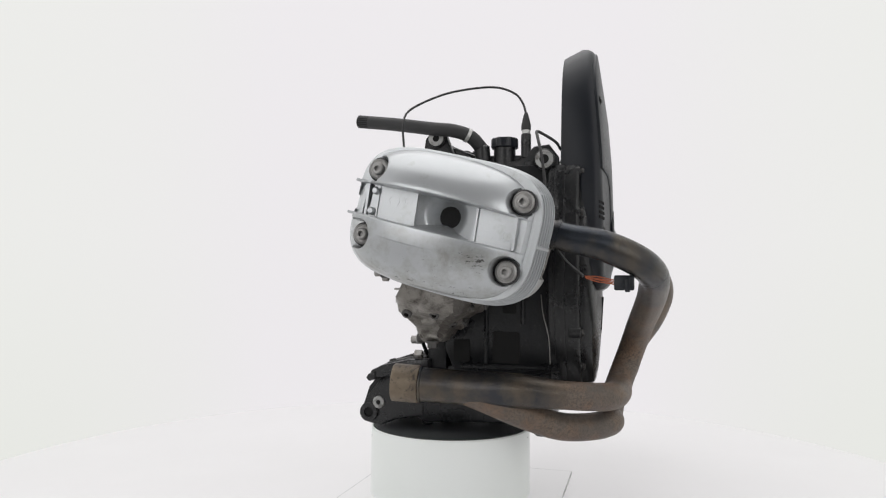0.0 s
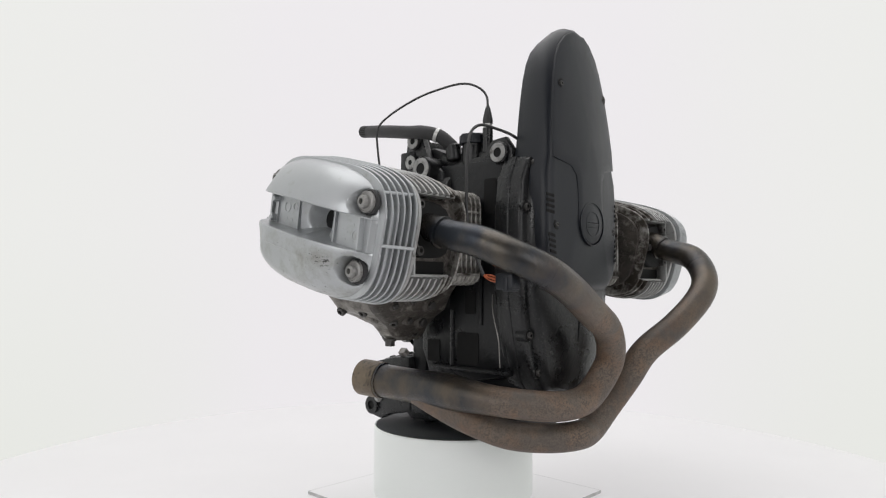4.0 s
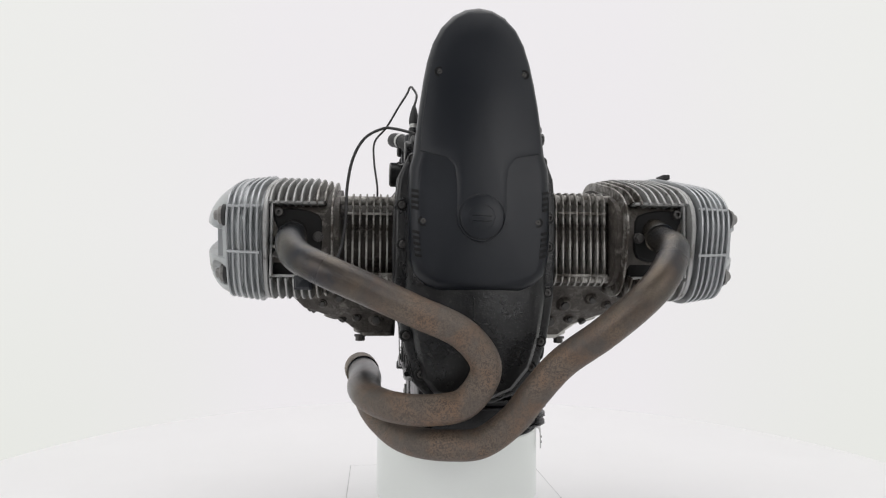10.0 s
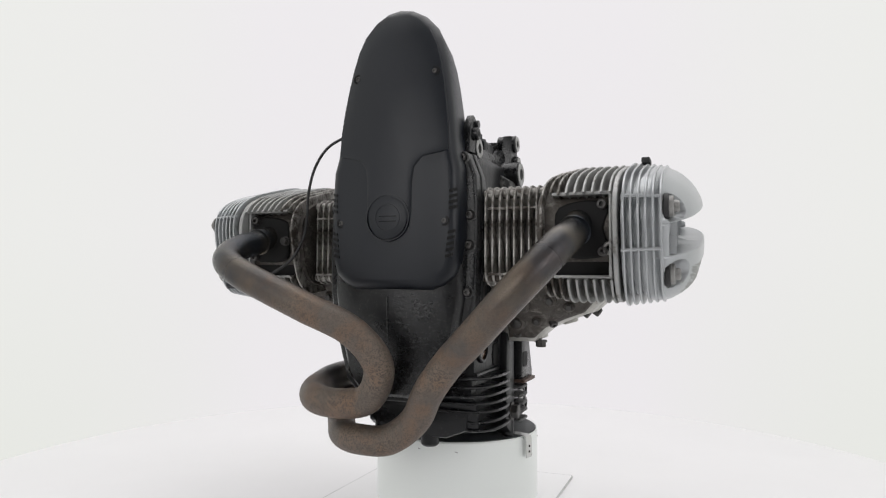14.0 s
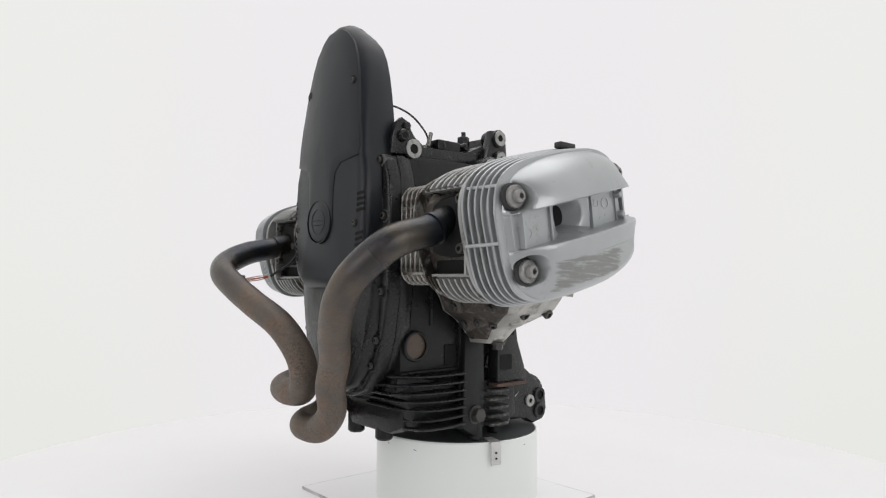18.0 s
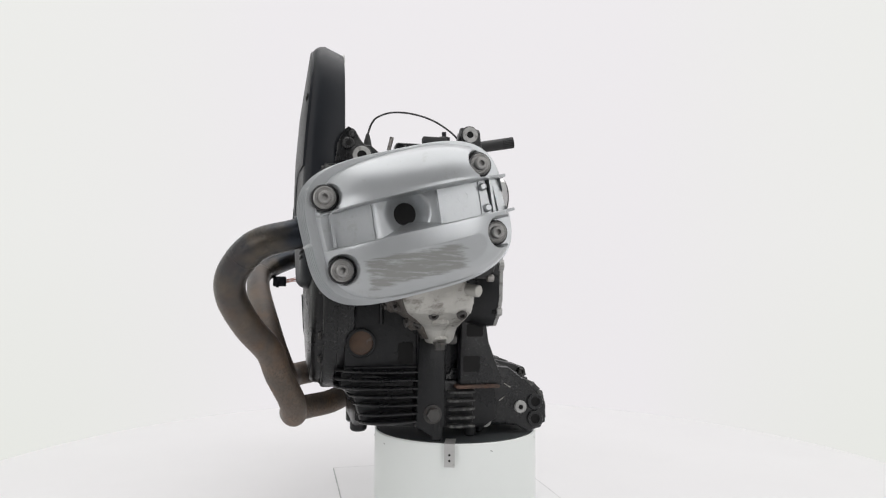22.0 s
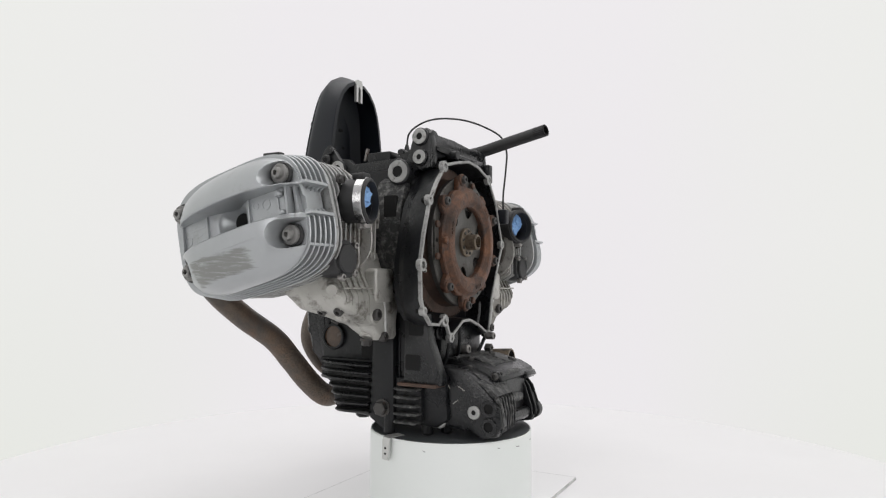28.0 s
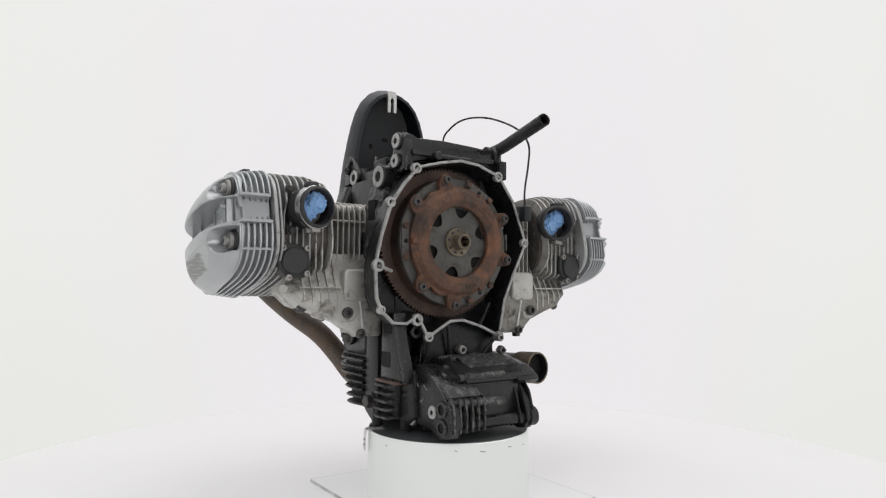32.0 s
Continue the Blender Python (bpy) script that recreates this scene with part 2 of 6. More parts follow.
def loft(bm, loops, cap0=True, cap1=True, closed=False):
    rows = [[bm.verts.new(v) for v in lp] for lp in loops]
    n = len(rows[0])
    for r0, r1 in zip(rows, rows[1:] + ([rows[0]] if closed else [])):
        for i in range(n):
            j = (i + 1) % n
            try:
                bm.faces.new((r0[i], r0[j], r1[j], r1[i]))
            except ValueError:
                pass
    if not closed:
        if cap0:
            bm.faces.new(rows[0])
        if cap1:
            bm.faces.new(rows[-1])
    return rows


def area2(pts):
    return sum(a[0] * b[1] - b[0] * a[1] for a, b in zip(pts, pts[1:] + pts[:1])) / 2


def inset(pts, d):
    """The outline moved inwards by d."""
    pts = list(pts)
    s = 1 if area2(pts) > 0 else -1
    out, n = [], len(pts)
    for i in range(n):
        a, b, c = pts[i - 1], pts[i], pts[(i + 1) % n]
        e1, e2 = (b[0] - a[0], b[1] - a[1]), (c[0] - b[0], c[1] - b[1])
        l1, l2 = math.hypot(*e1) or 1e-9, math.hypot(*e2) or 1e-9
        n1, n2 = (-e1[1] / l1 * s, e1[0] / l1 * s), (-e2[1] / l2 * s, e2[0] / l2 * s)
        bx, by = n1[0] + n2[0], n1[1] + n2[1]
        k = max(0.6, 1 + n1[0] * n2[0] + n1[1] * n2[1])
        out.append((b[0] + bx / k * d, b[1] + by / k * d))
    return out


def prism(bm, pts, axis, a, b, bev=0.0, steps=2):
    """An outline drawn out from a to b along an axis, with rounded rims."""
    if b < a:
        a, b = b, a
    loops = []
    if bev > 0:
        arc = [(bev * (1 - math.sin(q)), bev * (1 - math.cos(q))) for q in (k / steps * math.pi / 2 for k in range(steps + 1))]
        loops = [[to3(p, axis, a + dep) for p in inset(pts, ins)] for ins, dep in arc]
        loops += [[to3(p, axis, b - dep) for p in inset(pts, ins)] for ins, dep in reversed(arc)]
    else:
        loops = [[to3(p, axis, a) for p in pts], [to3(p, axis, b) for p in pts]]
    return loft(bm, loops)


def rrect(cx, cy, w, h, r, n=4, turn=0.0):
    out = []
    for sx, sy, q0 in ((1, 1, 0), (-1, 1, 90), (-1, -1, 180), (1, -1, 270)):
        for k in range(n + 1):
            q = radians(q0 + 90 * k / n)
            out.append((sx * (w / 2 - r) + r * math.cos(q), sy * (h / 2 - r) + r * math.sin(q)))
    c, s = math.cos(radians(turn)), math.sin(radians(turn))
    return [(cx + c * x - s * y, cy + s * x + c * y) for x, y in out]


def oval(cx, cy, a, b, e=2.0, turn=0.0, n=64):
    c, s = math.cos(radians(turn)), math.sin(radians(turn))
    out = []
    for k in range(n):
        q = 2 * math.pi * k / n
        x = a * math.copysign(abs(math.cos(q)) ** (2 / e), math.cos(q))
        y = b * math.copysign(abs(math.sin(q)) ** (2 / e), math.sin(q))
        out.append((cx + c * x - s * y, cy + s * x + c * y))
    return out


def smooth_poly(pts, n=4):
    """A closed outline through the points, rounded."""
    out, m = [], len(pts)
    for i in range(m):
        a, b, c, d = (pts[(i + k) % m] for k in (-1, 0, 1, 2))
        for k in range(n):
            t = k / n
            out.append(tuple(0.5 * (2 * b[j] + (c[j] - a[j]) * t + (2 * a[j] - 5 * b[j] + 4 * c[j] - d[j]) * t * t + (3 * b[j] - a[j] - 3 * c[j] + d[j]) * t ** 3) for j in (0, 1)))
    return out


def spline(pts, n=10):
    P = [Vector(p) for p in pts]
    P = [2 * P[0] - P[1]] + P + [2 * P[-1] - P[-2]]
    out = []
    for i in range(1, len(P) - 2):
        a, b, c, d = P[i - 1:i + 3]
        for k in range(n):
            t = k / n
            out.append(0.5 * (2 * b + (c - a) * t + (2 * a - 5 * b + 4 * c - d) * t * t + (3 * b - a - 3 * c + d) * t ** 3))
    out.append(P[-2])
    return out


def tube(bm, path, r, seg=14, cap=True, along=None):
    """A round rod along a path; r may be a function of the way along it."""
    path = [Vector(p) for p in path]
    tang = [(path[min(i + 1, len(path) - 1)] - path[max(i - 1, 0)]).normalized() for i in range(len(path))]
    up = Vector((0, 0, 1)) if abs(tang[0].z) < 0.9 else Vector((1, 0, 0))
    side = tang[0].cross(up).normalized()
    rows, lay = [], bm.verts.layers.float.get("along") or bm.verts.layers.float.new("along") if along else None
    length = [0.0]
    for a, b in zip(path, path[1:]):
        length.append(length[-1] + (b - a).length)
    for i, (p, t) in enumerate(zip(path, tang)):
        side = (side - t * side.dot(t)).normalized()
        oth = t.cross(side)
        f = length[i] / length[-1]
        rr = r(f) if callable(r) else r
        row = [bm.verts.new(p + (side * math.cos(2 * math.pi * k / seg) + oth * math.sin(2 * math.pi * k / seg)) * rr) for k in range(seg)]
        if along:
            for v in row:
                v[lay] = along[0] + (along[1] - along[0]) * f
        rows.append(row)
    for r0, r1 in zip(rows, rows[1:]):
        for k in range(seg):
            bm.faces.new((r0[k], r0[(k + 1) % seg], r1[(k + 1) % seg], r1[k]))
    if cap:
        bm.faces.new(rows[0]), bm.faces.new(rows[-1])
    return rows


def basis(p, d):
    """A pose at p whose z axis points along d."""
    return Matrix.Translation(p) @ Vector(d).to_track_quat("Z", "Y").to_matrix().to_4x4()


def lathe(bm, m, profile, seg=24, cap=True):
    """Turns a profile of (radius, height) round the z axis of the pose m."""
    loops = []
    for r, h in profile:
        loops.append([m @ Vector((r * math.cos(2 * math.pi * k / seg), r * math.sin(2 * math.pi * k / seg), h)) for k in range(seg)])
    return loft(bm, loops, cap and profile[0][0] > 1e-6, cap and profile[-1][0] > 1e-6)


def ring(bm, m, ro, ri, h0, h1, seg=28, bev=0.0):
    pr = [(ri, h0), (ro - bev, h0), (ro, h0 + bev), (ro, h1 - bev), (ro - bev, h1), (ri, h1)] if bev else [(ri, h0), (ro, h0), (ro, h1), (ri, h1)]
    loops = [[m @ Vector((r * math.cos(2 * math.pi * k / seg), r * math.sin(2 * math.pi * k / seg), h)) for k in range(seg)] for r, h in pr]
    return loft(bm, loops, closed=True)


def rod(bm, p, q, r, seg=14, bev=0.0):
    p, q = Vector(p), Vector(q)
    h = (q - p).length
    m = basis(p, q - p)
    pr = [(r - bev, 0), (r, bev), (r, h - bev), (r - bev, h)] if bev else [(r, 0), (r, h)]
    return lathe(bm, m, pr, seg)


def block(bm, x0, x1, y0, y1, z0, z1, bev=0.004):
    return prism(bm, rrect((x0 + x1) / 2, (z0 + z1) / 2, x1 - x0, z1 - z0, max(bev, 0.0005), 3), "y", y0, y1, bev)


_heads = {}


def bolt_mesh(kind, r, h):
    """Socket-head, hex-head or washered screws, pointing up z."""
    key = (kind, round(r, 4), round(h, 4))
    if key not in _heads:
        bm, I = bmesh.new(), Matrix.Identity(4)
        if kind == "socket":
            lathe(bm, I, [(r, -0.003), (r, h - r * 0.2), (r * 0.82, h), (r * 0.5, h), (r * 0.46, h * 0.35), (0.0001, h * 0.3)], 16)
        elif kind == "hex":
            lathe(bm, I, [(r * 1.25, -0.002), (r * 1.25, h * 0.15), (r, h * 0.17)], 18)
            lathe(bm, I, [(r, h * 0.1), (r, h * 0.9), (r * 0.85, h)], 6)
        else:
            lathe(bm, I, [(r, -0.007), (r, h * 0.35), (r * 0.86, h * 0.45), (r * 0.84, h * 0.4), (r * 0.6, h * 0.42), (r * 0.56, h * 0.9), (r * 0.44, h), (r * 0.27, h), (r * 0.25, h * 0.55), (0.0001, h * 0.5)], 28)
        _heads[key] = bm
    return key


_bolt_meshes = {}


def bolt(parent, p, d, r=0.0055, h=0.006, kind="socket", material=None, name="bolt", label=""):
    material = material or M_BOLT
    key = bolt_mesh(kind, r, h)
    if (key, material.name) not in _bolt_meshes:
        _bolt_meshes[(key, material.name)] = finish("bolt", _heads[key].copy(), material)
    return piece(name, _bolt_meshes[(key, material.name)], parent, basis(p, d), label)


# ------------------------------------------------------------------ booth
def empty(name, z):
    ob = new(name)
    ob.empty_display_size = 0.05
    ob.location = (0, 0, z)
    return ob


def booth():
    bm = bmesh.new()
    lathe(bm, Matrix.Identity(4), [(0.862, -0.03), (0.866, -0.004), (0.862, 0.0)], 128)
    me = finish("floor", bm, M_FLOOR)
    tagged(new("floor", me), "round white booth floor under the turntable, with an added glow", "floor", kind="structure")
    bm = bmesh.new()
    rows = []
    a0, a1, n = radians(-56), radians(236), 120
    for r in (0.862, 0.882):
        for z in (-0.03, 2.0):
            rows.append([bm.verts.new((r * math.cos(a0 + (a1 - a0) * k / n), r * math.sin(a0 + (a1 - a0) * k / n), z)) for k in range(n + 1)])
    for i, j in ((0, 1), (1, 3), (3, 2), (2, 0)):
        for k in range(n):
            bm.faces.new((rows[i][k], rows[i][k + 1], rows[j][k + 1], rows[j][k]))
    for k in (0, n):
        bm.faces.new((rows[0][k], rows[1][k], rows[3][k], rows[2][k]))
    tagged(new("wall_round", finish("wall_round", bm, M_WALL)), "curved white booth wall open at the front, with an added glow", "wall", kind="structure")
    # unseen room added round the booth, its grey tuned for the reflections
    for nm, x0, x1, y0, y1, z0, z1 in (("wall_south", -2.6, 2.6, -3.1, -3.0, -0.03, 2.6), ("wall_west", -2.7, -2.6, -3.0, 1.6, -0.03, 2.6), ("wall_east", 2.6, 2.7, -3.0, 1.6, -0.03, 2.6),
                                       ("wall_north", -2.6, 2.6, 1.6, 1.7, -0.03, 2.6), ("ceiling", -2.7, 2.7, -3.1, 1.7, 2.6, 2.7), ("ground", -2.7, 2.7, -3.1, 1.7, -0.13, -0.03)):
        bm = bmesh.new()
        prism(bm, [(x0, z0), (x1, z0), (x1, z1), (x0, z1)], "y", y0, y1)
        tagged(new(nm, finish(nm, bm, M_ROOM, False)), "unseen plain grey room " + ("ceiling" if nm == "ceiling" else "floor" if nm == "ground" else "wall"), "wall" if "wall" in nm else nm, kind="structure")


booth()
# ------------------------------------------------------------------ turntable things
def drum():
    d = empty("support_drum", 0.0052)
    tagged(d, "white round drum carrying the engine on the turntable", "drum")
    cx, cy, R, H = 0.009, 0.0038, 0.1288, ZO - BASE - 0.0062
    T = Matrix.Translation((cx, cy, 0))
    bm = bmesh.new()
    lathe(bm, T, [(R, 0.0), (R, H - 0.002), (R - 0.0015, H), (R - 0.003, H - 0.001), (R - 0.003, 0.0)], 96, False)
    part("shell", bm, M_DRUM, d, "glossy white painted shell with small marks", 0)
    bm = bmesh.new()
    lathe(bm, T, [(R - 0.0034, H - 0.012), (R - 0.0034, H + 0.0006), (R - 0.006, H + 0.001)], 96)
    part("lid", bm, M_LID, d, "dark grey flat lid", 0)
    # bent steel strip hooked over the rim
    ang = math.atan2(-0.037 - cy, 0.139 - cx)
    M = T @ Matrix.Rotation(ang, 4, "Z")
    bm = bmesh.new()
    prof = [(R - 0.022, H + 0.0025), (R + 0.002, H + 0.0025), (R + 0.006, H + 0.001), (R + 0.0075, H - 0.004), (R + 0.008, H - 0.030)]
    loops = []
    for x, z in prof:
        loops.append([M @ Vector((x + dx, yy, z + dz)) for dx, yy, dz in ((0, -0.0075, 0), (0, 0.0075, 0), (-0.0012, 0.0075, -0.0012), (-0.0012, -0.0075, -0.0012))])
    loft(bm, loops)
    part("hook_strip", bm, M_CLEAN, d, "bent bright steel strip", 0)
    for z in (-0.014, -0.022):
        bm = bmesh.new()
        rod(bm, M @ Vector((R + 0.007, 0, H + z)), M @ Vector((R + 0.0088, 0, H + z)), 0.0016, 10)
        part("strip_hole", bm, M_DARK, d, "", 0)
    # short pencil marks on the shell
    for deg, z, w in ((100, -0.012, 0.006), (78, -0.013, 0.009), (118, -0.016, 0.003), (60, -0.010, 0.004), (-95, -0.012, 0.003), (-70, -0.014, 0.004), (10, -0.012, 0.003)):
        bm = bmesh.new()
        Q = T @ Matrix.Rotation(radians(deg), 4, "Z")
        loft(bm, [[Q @ Vector((R + e, -w / 2, H + z)), Q @ Vector((R + e, w / 2, H + z - 0.001)), Q @ Vector((R + e, w / 2, H + z)), Q @ Vector((R + e, -w / 2, H + z + 0.0012))] for e in (-0.0005, 0.0004)])
        part("pencil_mark", bm, M_PENCIL, d, "", 0)
    return d


def sheet():
    s = empty("turntable_sheet", 0.0)
    tagged(s, "thin square white sheet on the booth floor under the drum", "sheet")
    bm = bmesh.new()
    prism(bm, rrect(0.0, -0.01, 0.332, 0.332, 0.002, 2), "z", 0.0, 0.0052)
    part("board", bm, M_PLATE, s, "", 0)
    # grey strips paint the shade on the sheet's thin edges
    for x0, y0, x1, y1 in ((-0.166, -0.176, 0.166, -0.176), (-0.166, 0.156, 0.166, 0.156), (-0.166, -0.176, -0.166, 0.156), (0.166, -0.176, 0.166, 0.156)):
        bm = bmesh.new()
        n = Vector((y1 - y0, x0 - x1, 0)).normalized() * (1 if (x0 + x1) * (y1 - y0) + (y0 + y1 + 0.02) * (x0 - x1) > 0 else -1)
        a, b = Vector((x0, y0, 0)), Vector((x1, y1, 0))
        loft(bm, [[p + n * 0.0002 + Vector((0, 0, 0.0006)), p + n * 0.0012 + Vector((0, 0, 0.0006)), p + n * 0.0012 + Vector((0, 0, 0.0052)), p + n * 0.0002 + Vector((0, 0, 0.0052))] for p in (a, b)])
        part("edge_shade_strip", bm, M_EDGE, s, "", 0)
    return s


# ------------------------------------------------------------------ engine
engine = empty("motorcycle_engine", ZO - BASE)
tagged(engine, "used flat-twin engine, silver rocker covers, black crankcase, rusty exhaust headers", "engine")
CX = 0.0085     # the engine's middle plane


def crankcase():
    bm = bmesh.new()
    side = [(-0.178, -0.128), (-0.178, 0.165), (-0.150, 0.176), (-0.02, 0.178), (-0.005, 0.15), (-0.005, -0.10), (-0.02, -0.135), (-0.06, -0.15)]
    prism(bm, side, "x", -0.082, 0.103, 0.006)
    case = part("crankcase", bm, M_BLACK, engine, "satin black painted crankcase, dusty and oily")
    # upper deck with its raised rear bridge
    bm = bmesh.new()
    prism(bm, [(-0.160, 0.172), (-0.160, 0.186), (-0.135, 0.193), (-0.05, 0.196), (-0.018, 0.21), (0.018, 0.212), (0.03, 0.208), (0.03, 0.2), (-0.008, 0.199), (-0.012, 0.172)], "x", -0.07, 0.094, 0.005)
    part("upper_deck", bm, M_CASE, case)
    # side ribs and pockets
    for x, s in ((-0.0825, -1), (0.1035, 1)):
        for y0, y1, z0, z1 in ((-0.152, -0.130, 0.098, 0.148), (-0.03, -0.012, 0.105, 0.125), (-0.115, -0.095, -0.045, -0.012), (-0.12, -0.08, -0.118, -0.072), (-0.045, -0.02, -0.118, -0.085)) if s < 0 else ((-0.10, -0.078, -0.118, -0.088),):
            # flat dark plate paints the pocket's shade onto the wall
            bm = bmesh.new()
            prism(bm, rrect((y0 + y1) / 2, (z0 + z1) / 2, y1 - y0, z1 - z0, 0.003, 3), "x", x - 0.0006, x + 0.0008)
            part("pocket", bm, M_DARK, case, "flat dark plate painted as a shaded casting pocket")
        for y0, z0, y1, z1 in ((-0.178, -0.124, -0.03, -0.124), (-0.125, 0.05, -0.125, -0.06), (-0.165, -0.06, -0.162, 0.13), (-0.07, -0.12, -0.07, -0.04)):
            bm = bmesh.new()
            tube(bm, [(x, y0, z0), (x, (y0 + y1) / 2, (z0 + z1) / 2), (x, y1, z1)], 0.0035, 8)
            part("rib", bm, M_BLACK, case)
    return case


HOUSING = [(-0.081, 0.172), (-0.096, 0.14), (-0.1, 0.1), (-0.101, 0.04), (-0.1, -0.015), (-0.094, -0.05), (-0.086, -0.085), (-0.073, -0.132), (-0.055, -0.152), (-0.02, -0.16), (0.03, -0.16), (0.062, -0.148), (0.09, -0.118),
           (0.105, -0.075), (0.114, -0.02), (0.117, 0.04), (0.117, 0.1), (0.114, 0.14), (0.103, 0.17), (0.06, 0.18), (0.0, 0.182), (-0.05, 0.18)]


def front_housing():
    bm = bmesh.new()
    prism(bm, HOUSING, "y", -0.206, -0.160, 0.005, 3)
    h = part("front_housing", bm, M_CASE, engine, "black alternator housing with chalky oxidised edges")
    bm = bmesh.new()
    prism(bm, inset(HOUSING, -0.0016), "y", -0.186, -0.170, 0.002)
    part("flange_edge", bm, M_CASE, h, "worn black flange edge")
    bm = bmesh.new()
    mid = (0.008, -0.02)
    prof = ((0.88, 0.955, -0.2), (0.87, 0.95, -0.211), (0.85, 0.94, -0.2165), (0.8, 0.91, -0.2215), (0.62, 0.78, -0.2255), (0.4, 0.55, -0.2285), (0.2, 0.3, -0.231), (0.05, 0.05, -0.2325))
    loft(bm, [[Vector((mid[0] + (x - mid[0]) * kx, y, mid[1] + (z - mid[1]) * kz)) for x, z in HOUSING] for kx, kz, y in prof])
    part("raised_face", bm, M_CASE, h)
    bm = bmesh.new()
    tube(bm, [(0.002, -0.2335, -0.02), (0.002, -0.2305, -0.07), (0.002, -0.223, -0.12)], 0.0012, 6)
    part("casting_seam", bm, M_CASE, h)
    for x, z in ((-0.095, 0.105), (-0.094, 0.051), (-0.088, -0.072), (-0.067, -0.124), (0.111, 0.09), (0.110, 0.05), (0.108, -0.013), (0.098, -0.08), (0.04, -0.15), (0.085, -0.115), (-0.079, 0.168), (0.1, 0.168)):
        xx, zz = (x - CX) * 0.962 + CX, z * 0.97
        bm = bmesh.new()
        rod(bm, (xx, -0.19, zz), (xx, -0.2075, zz), 0.0088, 18, 0.001)
        boss = part("bolt_boss", bm, M_CHALK if zz > 0.0 and xx > 0.0 else M_CASE, h)
        bm = bmesh.new()
        ring(bm, basis((xx, -0.2075, zz), (0, -1, 0)), 0.0068, 0.0045, -0.001, 0.0007, 18)
        part("bolt_seat", bm, M_DARK, boss)
        bolt(boss, (xx, -0.2075, zz), (0, -1, 0), 0.0049, 0.0045, material=M_BOLT)
    return h


def cover_outline(k=1.0):
    half = [(0.0, 0.3725), (0.018, 0.3695), (0.036, 0.360), (0.052, 0.343), (0.0625, 0.322), (0.070, 0.296), (0.0752, 0.268), (0.080, 0.235), (0.0835, 0.205), (0.0862, 0.178)]
    low = [(0.0870, 0.170), (0.0925, 0.150), (0.0935, 0.12), (0.0935, 0.06), (0.0915, 0.03), (0.0855, 0.011), (0.072, -0.002), (0.054, -0.009)]
    right = half + low
    pts = right + [(-x, z) for x, z in reversed(right[1:])]
    return [(CX + x * k, z) for x, z in pts]


def y_face(z, x=CX):
    """The bowed front face of the plastic cover."""
    ks = ((-0.02, -0.2510), (0.1, -0.2515), (0.187, -0.2488), (0.25, -0.2442), (0.30, -0.2375), (0.38, -0.2265))
    z = max(-0.02, min(0.38, z))
    for (a, p), (b, q) in zip(ks, ks[1:]):
        if z <= b:
            return p + (q - p) * (z - a) / (b - a) + 0.009 * min(1.0, abs(x - CX) / 0.07) ** 2
    return ks[-1][1]


